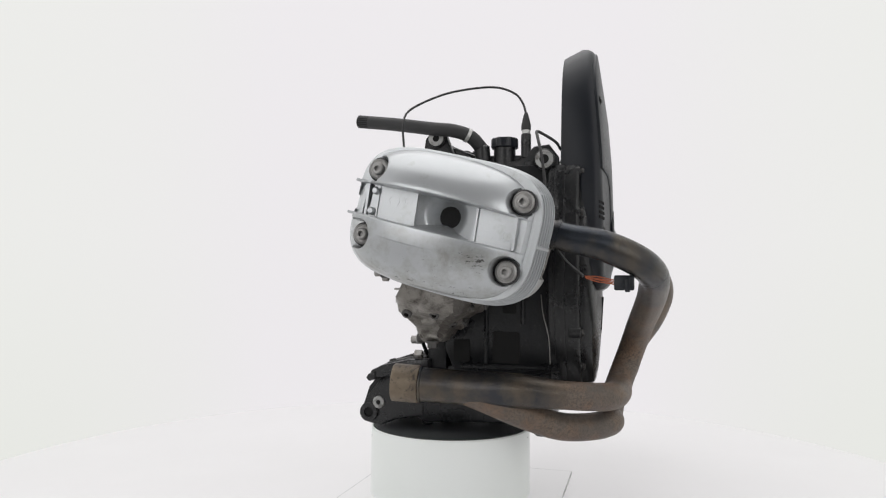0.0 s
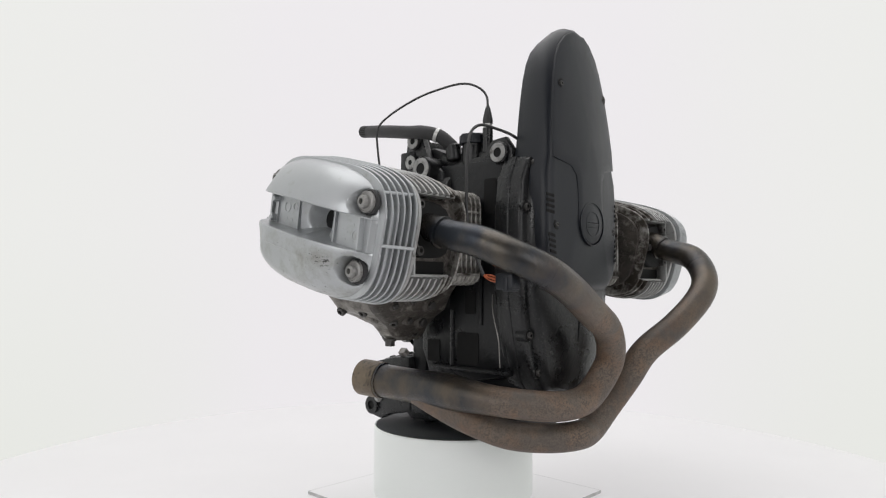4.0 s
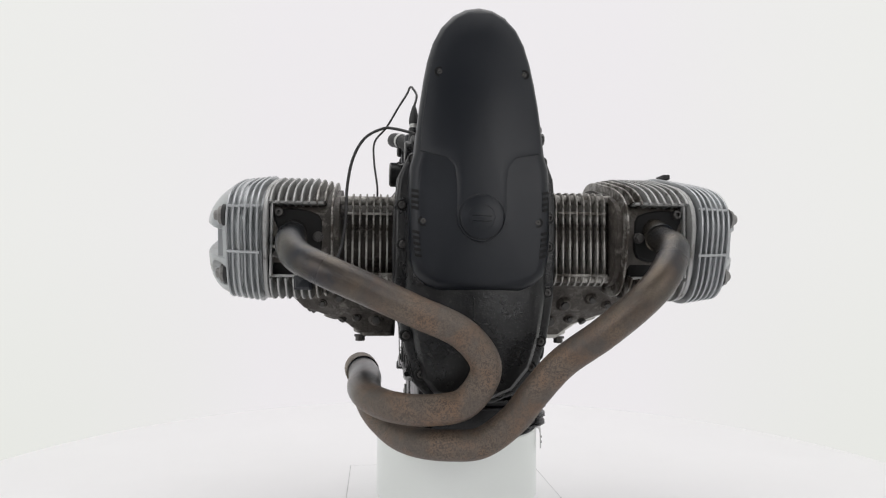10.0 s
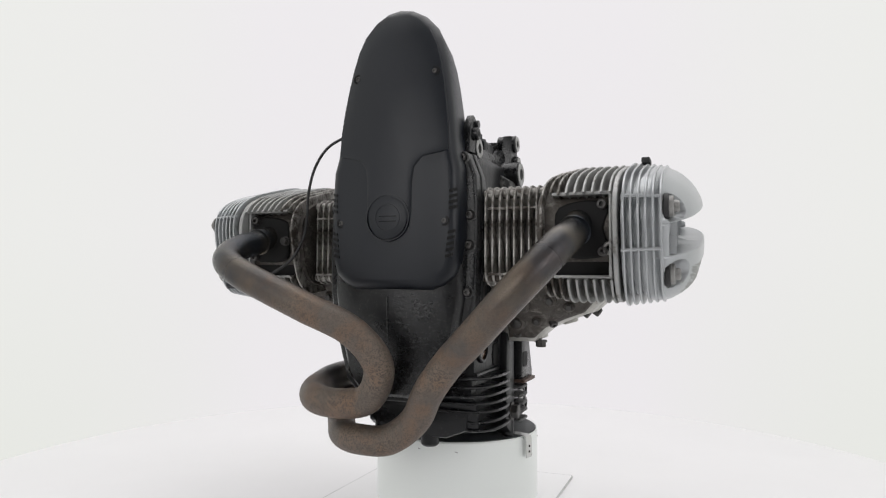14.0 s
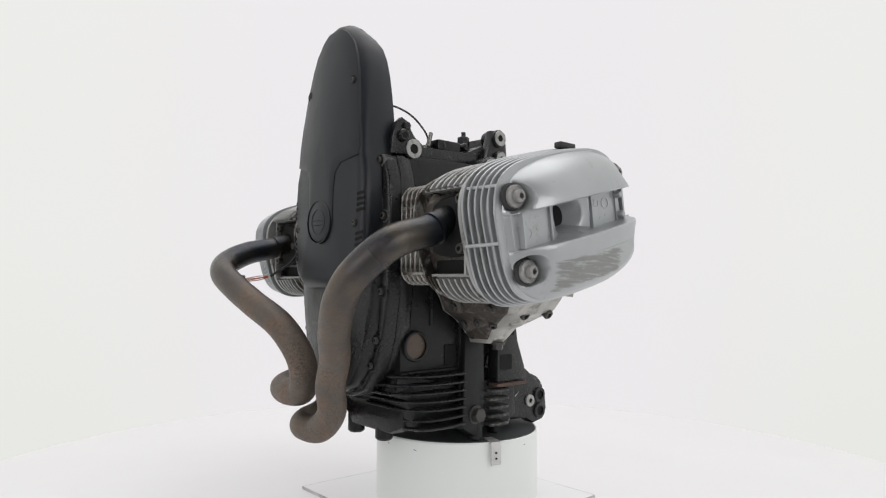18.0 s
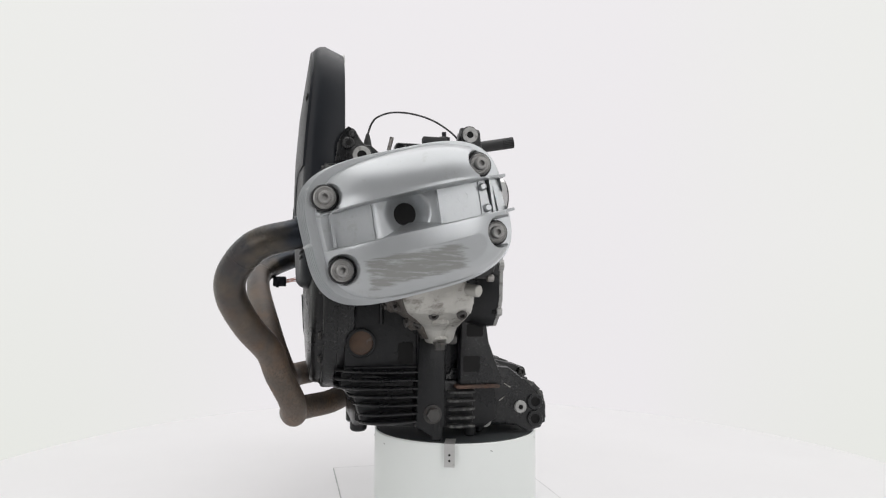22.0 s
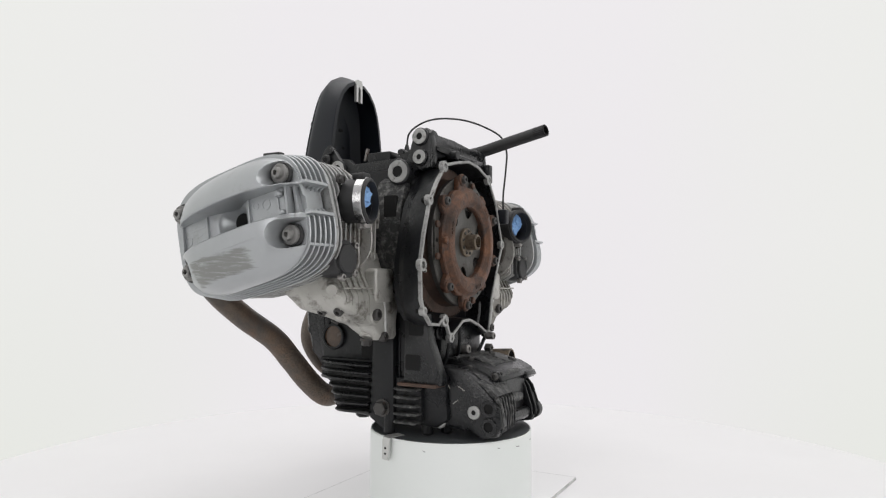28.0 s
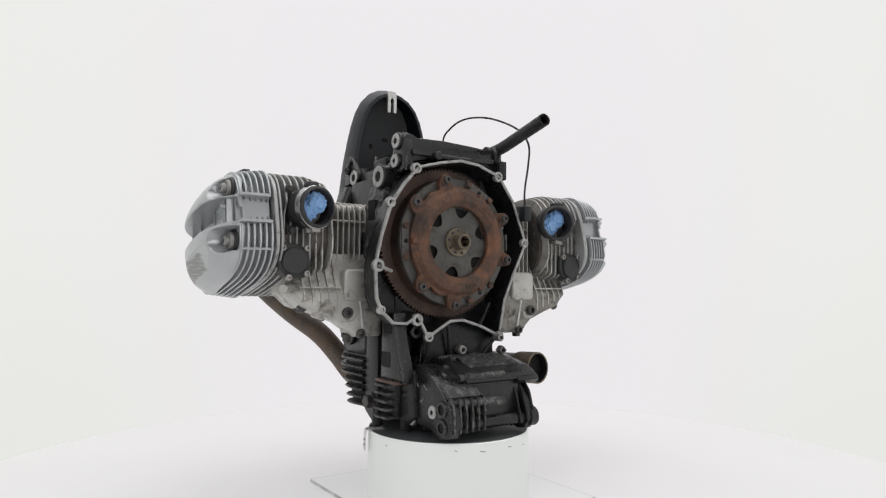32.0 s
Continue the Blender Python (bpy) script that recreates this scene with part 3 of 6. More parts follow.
def front_cover():
    o = cover_outline()
    bm = bmesh.new()
    back = lambda z: -0.181 if z > 0.174 else -0.2095
    drop = lambda x, z: (CX + (x - CX) * (0.985 if z > 0.18 else 1.0), z - 0.012 * max(0.0, (z - 0.17) / 0.2))
    loops = []
    # inner cavity, rear rim, outer wall, rounded front rim, bowed face
    for k in (0.12, 0.6):
        loops.append([Vector((CX + (x - CX) * k, y_face(0.17 + (z - 0.17) * k) + 0.008, 0.17 + (z - 0.17) * k)) for x, z in inset(o, 0.016)])
    loops.append([Vector((x, y_face(z, x) + 0.014, z)) for x, z in inset(o, 0.013)])
    loops.append([Vector((*(lambda q: (q[0], back(zo[1]) + 0.001, q[1]))(drop(x, z)),)) for (x, z), zo in zip(inset(o, 0.0075), o)])
    loops.append([Vector((*(lambda q: (q[0], back(z), q[1]))(drop(x, z)),)) for x, z in inset(o, 0.0012)])
    loops.append([Vector((*(lambda q: (q[0], back(z) - 0.002, q[1]))(drop(x, z)),)) for x, z in o])
    loops.append([Vector((x, y_face(z, x) + 0.019, z)) for x, z in inset(o, 0.0005)])
    for k in range(7):
        q = k / 6 * math.pi / 2
        loops.append([Vector((x, y_face(z, x) + 0.014 * (1 - math.sin(q)), z)) for x, z in inset(o, 0.001 + 0.015 * (1 - math.cos(q)))])
    for k in (0.8, 0.55, 0.3, 0.08):
        loops.append([Vector((CX + (x - CX) * k, y_face(0.17 + (z - 0.17) * k, CX + (x - CX) * k), 0.17 + (z - 0.17) * k)) for x, z in inset(o, 0.016)])
    loft(bm, loops)
    c = part("front_cover", bm, M_PLASTIC, engine, "matte black plastic alternator cover with a round emblem")
    # proud upper field running down as a middle strip
    up = [(0.0315, 0.085), (0.032, 0.13), (0.0345, 0.15), (0.045, 0.163), (0.0785, 0.171)]
    top = [(x, z) for x, z in ((0.0775, 0.2), (0.074, 0.232), (0.069, 0.264), (0.064, 0.29), (0.057, 0.315), (0.0475, 0.335), (0.032, 0.3515), (0.016, 0.3605))]
    right = up + top
    pts = [(CX + x, z) for x, z in right] + [(CX - x, z) for x, z in reversed(right)]
    bm = bmesh.new()
    loops = [[Vector((x, y_face(z, x) + 0.004, z)) for x, z in pts], [Vector((x, y_face(z, x) - 0.0006, z)) for x, z in pts], [Vector((x, y_face(z, x) - 0.0018, z)) for x, z in inset(pts, 0.003)]]
    for k in (0.8, 0.55, 0.3, 0.08):
        loops.append([Vector((CX + (x - CX) * k, y_face(0.21 + (z - 0.21) * k, CX + (x - CX) * k) - 0.0018, 0.21 + (z - 0.21) * k)) for x, z in inset(pts, 0.003)])
    loft(bm, loops)
    part("raised_field", bm, M_PLASTIC, c)
    bm = bmesh.new()
    M = basis((CX - 0.0005, y_face(0.085) - 0.0008, 0.085), (0, -1, 0.0))
    ring(bm, M, 0.0308, 0.0294, -0.004, 0.0006, 48, 0.0004)
    lathe(bm, M, [(0.0275, -0.002), (0.0275, -0.0004), (0.0262, 0.0002), (0.001, 0.0008)], 48)
    ring(bm, M, 0.0175, 0.0167, -0.001, 0.0010, 40, 0.0002)
    for q in (0, 1):
        block(bm, CX - 0.012, CX + 0.012, M.translation.y - 0.0013, M.translation.y, 0.0838 + 0.0065 * q - 0.004, 0.0846 + 0.0065 * q - 0.004, 0.0003)
    part("round_emblem", bm, M_PLASTIC, c, "black round emblem with plain rings")
    for s in (-1, 1):
        for i, z in enumerate((0.119, 0.1117, 0.1043, 0.097, 0.066, 0.0585, 0.051, 0.0435, 0.036)):
            w = 0.0088
            x = CX + s * (0.0855 - (0.0 if i < 4 else 0.0015 + 0.0008 * (i - 4)))
            # dark strip laid on the shoulder paints the slot's shade
            bm = bmesh.new()
            lo = [(x - w / 2, z - 0.0019 - 0.0012 * s), (x + w / 2, z - 0.0019 + 0.0012 * s), (x + w / 2, z + 0.0019 + 0.0012 * s), (x - w / 2, z + 0.0019 - 0.0012 * s)]
            # the slots follow the cover's rounded shoulder
            skin = lambda a: y_face(z, a) + 0.014 * (1 - math.sqrt(1 - max(0.0, 1 - (0.0925 - abs(a - CX)) / 0.015) ** 2))
            loft(bm, [[Vector((a, skin(a) + (0.004 if d else -0.0012), b)) for a, b in lo] for d in (0, 1)])
            part("vent_slot", bm, M_DARK, c)
    for x, z in ((-0.046, 0.276), (0.066, 0.276), (-0.066, 0.080), (0.083, 0.080)):
        y = y_face(z, x) - (0.0018 if z > 0.2 else 0.0)
        bm = bmesh.new()
        ring(bm, basis((x, y + 0.0004, z), (0, -1, 0.07)), 0.0068, 0.0046, -0.002, 0.0006, 20)
        part("screw_well", bm, M_DARK, c)
        bolt(c, (x, y + 0.0002, z), (0, -1, 0.07), 0.0034, 0.0018, material=M_BOLT, name="screw")
    # bare steel fork plate inside the top of the shell
    bm = bmesh.new()
    u = [(-0.009, 0.322), (-0.009, 0.357), (-0.006, 0.362), (0.006, 0.362), (0.009, 0.357), (0.009, 0.322), (0.0035, 0.322), (0.0035, 0.346), (0.0, 0.351), (-0.0035, 0.346), (-0.0035, 0.322)]
    prism(bm, [(CX + 0.003 + a, b) for a, b in u], "y", -0.1825, -0.1775)
    part("fork_plate", bm, M_CLEAN, c, "bare bright steel fork plate")
    # belt wheel side seen inside the hollow shell
    for a, b, w, h in ((-0.01, 0.28, 0.012, 0.006), (0.02, 0.265, 0.008, 0.01), (-0.022, 0.25, 0.01, 0.007), (0.005, 0.24, 0.014, 0.006)):
        bm = bmesh.new()
        block(bm, CX + a - w / 2, CX + a + w / 2, y_face(b) + 0.004, y_face(b) + 0.014, b - h / 2, b + h / 2, 0.002)
        part("inner_rib", bm, M_DARK, c)
    return c


# -------- cylinder, head and rocker cover: built for x outwards, then laid on both sides
TILT = 14.3


def head_side(s, yc):
    """s: +1 or -1, the side; yc: the middle of the cylinder along y."""
    zc = 0.07
    X = lambda x: CX + s * (x - CX)
    cyl_y, cyl_z = yc + 0.004, 0.063
    c, sn = math.cos(radians(TILT)), math.sin(radians(TILT))

    def uv(u, v, x):
        return Vector((X(x), yc + c * u - sn * v, zc + sn * u + c * v))

    def plate(pts_yz, x0, x1, bev=0.0):
        bm = bmesh.new()
        prism(bm, pts_yz, "x", min(X(x0), X(x1)), max(X(x0), X(x1)), bev, 1)
        return bm

    # the barrel's dark brown holds dirt and the painted shade between the fins
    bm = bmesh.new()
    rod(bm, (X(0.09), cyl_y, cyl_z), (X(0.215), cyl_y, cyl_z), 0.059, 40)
    barrel = part("cylinder", bm, M_GRIME_SHADE, engine, "grey finned aluminium cylinder stained with road dirt")
    # cylinder fins: alike plates
    bm = bmesh.new()
    prism(bm, rrect(0, 0, 0.140, 0.132, 0.022, 4), "x", -0.0013, 0.0013, 0.0007, 1)
    fin = finish("cylinder_fin", bm, M_FIN)
    for i in range(8):
        piece("cooling_fin", fin, barrel, Matrix.Translation((X(0.119 + 0.0098 * i), cyl_y, cyl_z)))
    for z in (0.098, 0.012):
        for y in (cyl_y - 0.068, cyl_y + 0.066):
            bm = bmesh.new()
            block(bm, min(X(0.122), X(0.19)), max(X(0.122), X(0.19)), y - 0.0015, y + 0.002, z - 0.0016, z + 0.0016, 0.0008)
            part("fin_bridge", bm, M_FIN, barrel)
    # round pillars between the fins, and the pale rear wall under them
    for y, z in ((cyl_y - 0.055, 0.118), (cyl_y - 0.055, 0.008), (cyl_y + 0.055, 0.118)):
        bm = bmesh.new()
        rod(bm, (X(0.11), y, z), (X(0.2), y, z), 0.0065, 12)
        part("fin_pillar", bm, M_FIN, barrel)
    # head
    # head: core darkened for dirt and for shade in the fin gaps
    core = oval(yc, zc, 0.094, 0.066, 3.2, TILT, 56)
    head = part("cylinder_head", plate(core, 0.196, 0.298), M_GRIME_SHADE, engine, "grey finned cylinder head with a dark exhaust recess")
    full = oval(yc, zc, 0.1175, 0.0828, 3.5, TILT, 72)

    def notched(pts, y_cut, z0, z1, back):
        """The outline with the port recess cut into its front edge."""
        return [(back, z) if y < y_cut and z0 < z < z1 else (y, z) for y, z in pts]
    ycut = yc - 0.045
    for i in range(9):
        x = 0.204 + 0.0102 * i
        k = (0.93, 0.955, 0.98)[i] if i < 3 else 1.0
        pts = [(yc + (y - yc) * k, zc + (z - zc) * k) for y, z in full]
        if 0.214 < x < 0.289:
            pts = notched(pts, ycut, 0.010, 0.106, yc - 0.078)
        if 0.214 < x < 0.285:
            # pocket round the intake stub at the rear
            pts = [(min(y, yc + 0.098), z) if 0.0 < z < 0.1 else (y, z) for y, z in pts]
        part("head_fin", plate(pts, x - 0.0014, x + 0.0014, 0.0007), M_FIN if i < 3 else M_HEADF, head)
    for x in (0.2005, 0.2915):
        k = 0.78 if x < 0.25 else 0.985
        part("gasket_flange", plate([(yc + (y - yc) * k, zc + (z - zc) * k) for y, z in full], x - 0.003, x + 0.003, 0.001), M_GRIME_SHADE if x < 0.25 else M_HEADF, head)
    # recess: back block with its shade painted on, frame bars, port flange with studs
    x0, x1 = 0.213, 0.291
    fy = yc - 0.113
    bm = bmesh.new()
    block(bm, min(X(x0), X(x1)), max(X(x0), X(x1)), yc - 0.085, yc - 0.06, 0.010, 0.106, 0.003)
    part("port_recess", bm, M_DARK, head, "recess round the exhaust port, its shade painted near-black")
    front = lambda z: min(y for y, w in full if abs(w - z) < 0.008)
    for za in (0.1075, 0.0085):
        bm = bmesh.new()
        fy = front(za) + 0.011
        block(bm, min(X(x0 + 0.003), X(x1 + 0.003)), max(X(x0 + 0.003), X(x1 + 0.003)), fy, yc - 0.07, za - 0.0019, za + 0.0019, 0.001)
        part("recess_lip", bm, M_HEADF, head)
    for xa, ya, mat in ((x0 + 0.0015, fy + 0.012, M_GRIME_SHADE), (x1 - 0.006, fy - 0.01, M_HEADF)):
        bm = bmesh.new()
        block(bm, X(xa) - 0.0017, X(xa) + 0.0017, ya, ya + 0.012, 0.0085, 0.1075, 0.001)
        part("recess_lip", bm, mat, head)
    px_, pz_ = 0.249, 0.066
    bm = bmesh.new()
    fl = smooth_poly([(X(px_) + s * a, pz_ + b) for a, b in ((0.034, 0.026), (0.01, 0.034), (-0.026, 0.026), (-0.031, 0.0), (-0.026, -0.03), (0.008, -0.036), (0.034, -0.028), (0.027, 0.0))], 3)
    prism(bm, fl, "y", yc - 0.098, yc - 0.084, 0.002, 1)
    fl_ob = part("exhaust_flange", bm, M_DARK, head, "near-black exhaust port flange")
    for a, b in ((0.026, 0.028), (0.027, -0.028), (-0.026, -0.004)):
        bolt(fl_ob, (X(px_) + s * a, yc - 0.098, pz_ + b), (0, -1, 0), 0.0058, 0.008, "socket" if a > 0 else "hex", M_BOLT)
    bolt(fl_ob, (X(0.283), yc - 0.09, 0.042), (0, -1, 0), 0.008, 0.012, "socket", M_STEEL, "plug_screw")

    # rocker cover ---------------------------------------------------
    base = oval(yc, zc, 0.117, 0.083, 3.6, TILT, 96)
    cov_core = oval(yc, zc, 0.106, 0.0735, 3.2, TILT, 64)

    def back_notch(pts, lim):
        """Cuts the slot's rear mouth out of an outline."""
        out = []
        for y, z in pts:
            u, v = c * (y - yc) + sn * (z - zc), -sn * (y - yc) + c * (z - zc)
            if u > 0.06 and -0.0125 < v < 0.0235:
                u = min(u, lim)
            out.append((yc + c * u - sn * v, zc + sn * u + c * v))
        return out
    worn = "silver lacquered rocker cover with an abraded grey patch" if s > 0 else "silver lacquered rocker cover with dark chips and scratches"
    cover = part("rocker_cover", rocker_shell(uv, s), M_SILVER, engine, worn)
    bm = bmesh.new()
    wall, gap = back_notch(cov_core, 0.092), oval(yc, zc, 0.06, 0.04, 2.2, TILT, 64)
    loft(bm, [[Vector((X(x), y, z)) for y, z in p] for x, p in ((0.297, gap), (0.297, wall), (0.343, wall), (0.343, gap))], closed=True)
    part("inner_wall", bm, M_SILVER, cover)
    hollow = back_notch(oval(yc, zc, 0.1, 0.068, 3.2, TILT, 96), 0.09)
    rim = back_notch(base, 0.1)
    bm = bmesh.new()
    loft(bm, [[Vector((x, y, z)) for y, z in p] for x, p in ((-0.0013, hollow), (-0.0013, inset(rim, 0.0006)), (-0.0006, rim), (0.0006, rim), (0.0013, inset(rim, 0.0006)), (0.0013, hollow))], closed=True)
    rib = finish("cover_rib", bm, M_SILVER)
    for i in range(6):
        # the ribs grow towards the head
        k = 1.025 - 0.0125 * i
        mid = Vector((0, yc, zc))
        piece("cover_rib", rib, cover, Matrix.Translation(Vector((X(0.301 + 0.0081 * i), 0, 0)) + mid) @ Matrix.Diagonal((1, k, k, 1)) @ Matrix.Translation(-mid))
    # smooth plate closing the slot's rear mouth
    bm = bmesh.new()
    loft(bm, [[uv(u, v, x) for u in (0.099, 0.103) for x in ((0.298, 0.347) if u < 0.1 else (0.347, 0.298))] for v in (-0.0145, 0.005, 0.0255)])
    part("mouth_plate", bm, M_SILVER, cover)
    # bars that tie the ribs, front and rear
    for u, v in ((-0.104, 0.058), (-0.1165, -0.002), (0.108, -0.052)):
        p, q = uv(u * 1.02, v * 1.01, 0.298), uv(u * 0.962, v * 0.975, 0.3415)
        bm = bmesh.new()
        tube(bm, [p, (p + q) / 2, q], 0.0021, 8)
        part("tie_bar", bm, M_SILVER, cover)
    d = Vector((s, 0, 0))
    for u, v, _ in BOLTS:
        # black ring paints the gap's shade and grime round the washer
        bm = bmesh.new()
        ring(bm, basis(uv(u, v, 0.3440), d), 0.0147, 0.0110, 0.0, 0.0062, 28, 0.001)
        part("gap_shade_ring", bm, M_RUBBER, cover, "black ring painting the shade and grime round the washer")
        bolt(cover, uv(u, v, 0.3505), d, 0.0122, 0.0110, "washered", M_WASHER, "cover_bolt", "dull grey socket bolt with a broad washer")
    # flat black disc plugs the funnel and paints the hole's shade
    bm = bmesh.new()
    lathe(bm, basis(uv(-0.004, 0.008, 0.329), d), [(0.0128, -0.004), (0.0128, 0.0012), (0.0005, 0.0010)], 28)
    part("plug_hole", bm, M_DARK, cover, "flat black disc painted as the shaded spark plug hole")
    # cast webs in the slot, blank cast lettering bars
    for u, w, xt in ((-0.043, 0.0024, 0.3565), (0.031, 0.0024, 0.3565), (-0.0885, 0.003, 0.3575), (0.079, 0.002, 0.3555), (0.0925, 0.003, 0.3565)):
        bm = bmesh.new()
        loft(bm, [[uv(u + a + 0.1 * v, v, x) for a, x in ((-w / 2, 0.335), (w / 2, 0.335), (w / 2, xt), (-w / 2, xt))] for v in (-0.0125, 0.0065, 0.0245)])
        part("slot_web", bm, M_SILVER, cover)
    for u0, u1, v in ((-0.075, -0.048, 0.014), (-0.066, -0.055, 0.004), (-0.064, -0.053, -0.005), (0.046, 0.053, -0.004), (0.057, 0.066, -0.003)):
        bm = bmesh.new()
        loft(bm, [[uv(u0, v + e, x), uv(u1, v + e, x), uv(u1, v + e, x + 0.0004), uv(u0, v + e, x + 0.0004)] for e, x in ((-0.0013, 0.3535), (0.0013, 0.3535))])
        part("cast_bar", bm, M_SILVER, cover, "unreadable raised cast lettering")
    for u, v, r in ((-0.08, 0.002, 0.0062), (0.043, 0.014, 0.0048), (0.06, 0.011, 0.0066)):
        bm = bmesh.new()
        ring(bm, basis(uv(u, v, 0.3535), d), r, r - 0.0008, 0, 0.0005, 20)
        part("cast_ring", bm, M_SILVER, cover)
    for v in (0.017, -0.007):
        bm = bmesh.new()
        lathe(bm, basis(uv(0.084, v, 0.352), d), [(0.0045, 0), (0.0045, 0.007), (0.003, 0.0095)], 14)
        part("slot_pin", bm, M_SILVER, cover)
    if s > 0:
        # small black clip on the top edge
        bm = bmesh.new()
        q = uv(0.053, 0.084, 0.315)
        block(bm, q.x - 0.0055, q.x + 0.0055, q.y - 0.014, q.y + 0.014, q.z - 0.003, q.z + 0.0045, 0.0015)
        part("cable_clip", bm, M_RUBBER, cover, "small black plastic clip")
    return head, cover, uv, X


def step(a, b, t):
    t = max(0.0, min(1.0, (t - a) / (b - a)))
    return t * t * (3 - 2 * t)


BOLTS = ((-0.0882, 0.0425, -1), (-0.0882, -0.0372, -1), (0.0882, 0.0427, 1), (0.0882, -0.0360, 1))


def rocker_shell(uv, s):
    """The domed cover: two lobes with a long slot between them, bolt pockets and a funnel round the plug hole."""
    A, B, E = 0.1105, 0.0800, 3.3
    NU = 290
    bm = bmesh.new()
    wear = bm.verts.layers.float.new("wear")
    wells = [(u, v, sg) for u, v, sg in BOLTS]

    def dome(u, v):
        r = (abs(u / A) ** E + abs(v / B) ** E) ** (1 / E)
        x = 0.3435 + 0.0430 * max(0.0, 1 - r ** 3.6) ** 0.58
        x -= 0.014 * (max(0.0, 0.02 - u) / A) ** 2 + 0.014 * step(0.02, 0.09, v)
        # flat ground facet along the lower lobe
        if v < -0.034:
            x = min(x, 0.3835 - 0.30 * (-0.034 - v) - 0.006 * (u / A) ** 2)
        x -= 0.0014 * math.exp(-((r - 0.935) / 0.013) ** 2)
        for wu, wv, sg in wells:
            along = (u - wu) * sg
            # round pocket that opens as a trough towards the near end
            dd = math.hypot(u - wu, v - wv) if along < 0 else math.hypot(max(0.0, along - 0.03) if sg > 0 else along, v - wv)
            x += (min(x, 0.3445) - x) * (1 - step(0.0150, 0.0174, dd))
        return x

    def slot_floor(u, v, bot):
        x = 0.3535 - 0.004 * step(-0.0865, -0.0895, u) - 0.014 * step(0.0885, 0.092, u)
        mid = step(-0.0445, -0.0415, u) * (1 - step(0.0295, 0.0325, u))
        # sides of the middle bay fall towards the hole
        x -= 0.01 * mid * (1 - step(0.008, 0.042, abs(u + 0.004)))
        crest = bot + 0.0118 * (1 - abs(u + 0.002) / 0.036)
        x += mid * (0.004 * step(0.0, 0.0012, crest - v) + 0.024 * max(0.0, min(1.0, (crest - v) / 0.012)))
        hole = math.hypot(u + 0.004, v - 0.008)
        return x - 0.02 * (1 - step(0.004, 0.027, hole))

    def scuff(u, v):
        if s > 0:
            return step(-0.076, -0.058, u) * (1 - step(0.03, 0.062, u)) * step(-0.073, -0.062, v) * (1 - step(-0.041, -0.03, v + 0.05 * (u - 0.02)))
        grazed = 0.4 * (1 - step(-0.02, -0.015, v)) + 0.3 * math.exp(-((v + 0.0145) / 0.0022) ** 2)
        return -grazed - 0.6 * math.exp(-((u + 0.052) / 0.02) ** 2 - ((v + 0.032) / 0.013) ** 2) - 0.3 * (1 - step(-0.072, -0.055, v))

    cols = []
    for i in range(NU + 1):
        w = -1 + 2 * i / NU
        u = A * 0.9996 * (math.sin(w * math.pi / 2) * 0.55 + w * 0.45)
        hv = B * max(0.0, 1 - abs(u / A) ** E) ** (1 / E)
        top, bot = min(0.0262 - 0.25 * u * u, hv * 0.8), max(-0.0138 + 0.05 * u * u, -hv * 0.8)
        edge = min(0.0045, (hv - top) * 0.3)
        end = step(-0.1155, -0.1135, u)
        col = []
        n = 42
        for k in range(n + 1):
            v = -hv + (bot - edge + hv) * math.sin(k / n * math.pi / 2) ** 1.15 if k < n else bot - edge
            col.append((v, dome(u, v), 0))
        col.append((bot - edge * 0.35, dome(u, bot - edge * 0.35) - 0.0004, 0))
        col.append((bot - edge * 0.05, dome(u, bot) - 0.0022, 0))
        for k in range(41):
            v = bot + 0.0006 + (top - bot - 0.0012) * k / 40
            full = dome(u, v)
            col.append((v, full + (min(slot_floor(u, v, bot), full - 0.001) - full) * end, 1))
        col.append((top + edge * 0.05, dome(u, top) - 0.0022, 0))
        col.append((top + edge * 0.35, dome(u, top + edge * 0.35) - 0.0004, 0))
        for k in range(n + 1):
            v = top + edge + (hv - top - edge) * (1 - math.sin((1 - k / n) * math.pi / 2) ** 1.15)
            col.append((v, dome(u, v), 0))
        vs = []
        for v, x, slot in col:
            vert = bm.verts.new(uv(u, v, x))
            # slot floors take a dirt tint, deepened to dull their bright panels
            vert[wear] = (-0.3 if s < 0 else -0.12) if slot else scuff(u, v)
            vs.append(vert)
        cols.append(vs)
    for c0, c1 in zip(cols, cols[1:]):
        for a, b, c, d in zip(c0, c1, c1[1:], c0[1:]):
            bm.faces.new((a, b, c, d))
    # skirt behind the dome
    edge = [c[0] for c in cols] + cols[-1][1:] + [c[-1] for c in reversed(cols[:-1])] + list(reversed(cols[0][1:-1]))
    low = []
    for vert in edge:
        p = vert.co.copy()
        p.x = CX + s * (min(0.3405, abs(p.x - CX) + CX - 0.003) - CX)
        low.append(bm.verts.new(p))
    for i in range(len(edge)):
        j = (i + 1) % len(edge)
        bm.faces.new((edge[i], edge[j], low[j], low[i]))
    bmesh.ops.remove_doubles(bm, verts=bm.verts, dist=1e-6)
    # lips of the slot running out past the rear edge
    for v0, ln in ((0.0258, 0.012), (-0.0142, 0.015)):
        lp = []
        for u, x1 in ((0.06, 0.352), (0.095, 0.349), (0.108, 0.3465), (0.112 + ln * 0.5, 0.344)):
            lp.append([uv(u, v0 + a, x) for a, x in ((-0.0022, 0.3), (0.0022, 0.3), (0.0016, x1), (-0.0016, x1))])
        loft(bm, lp)
    return bm


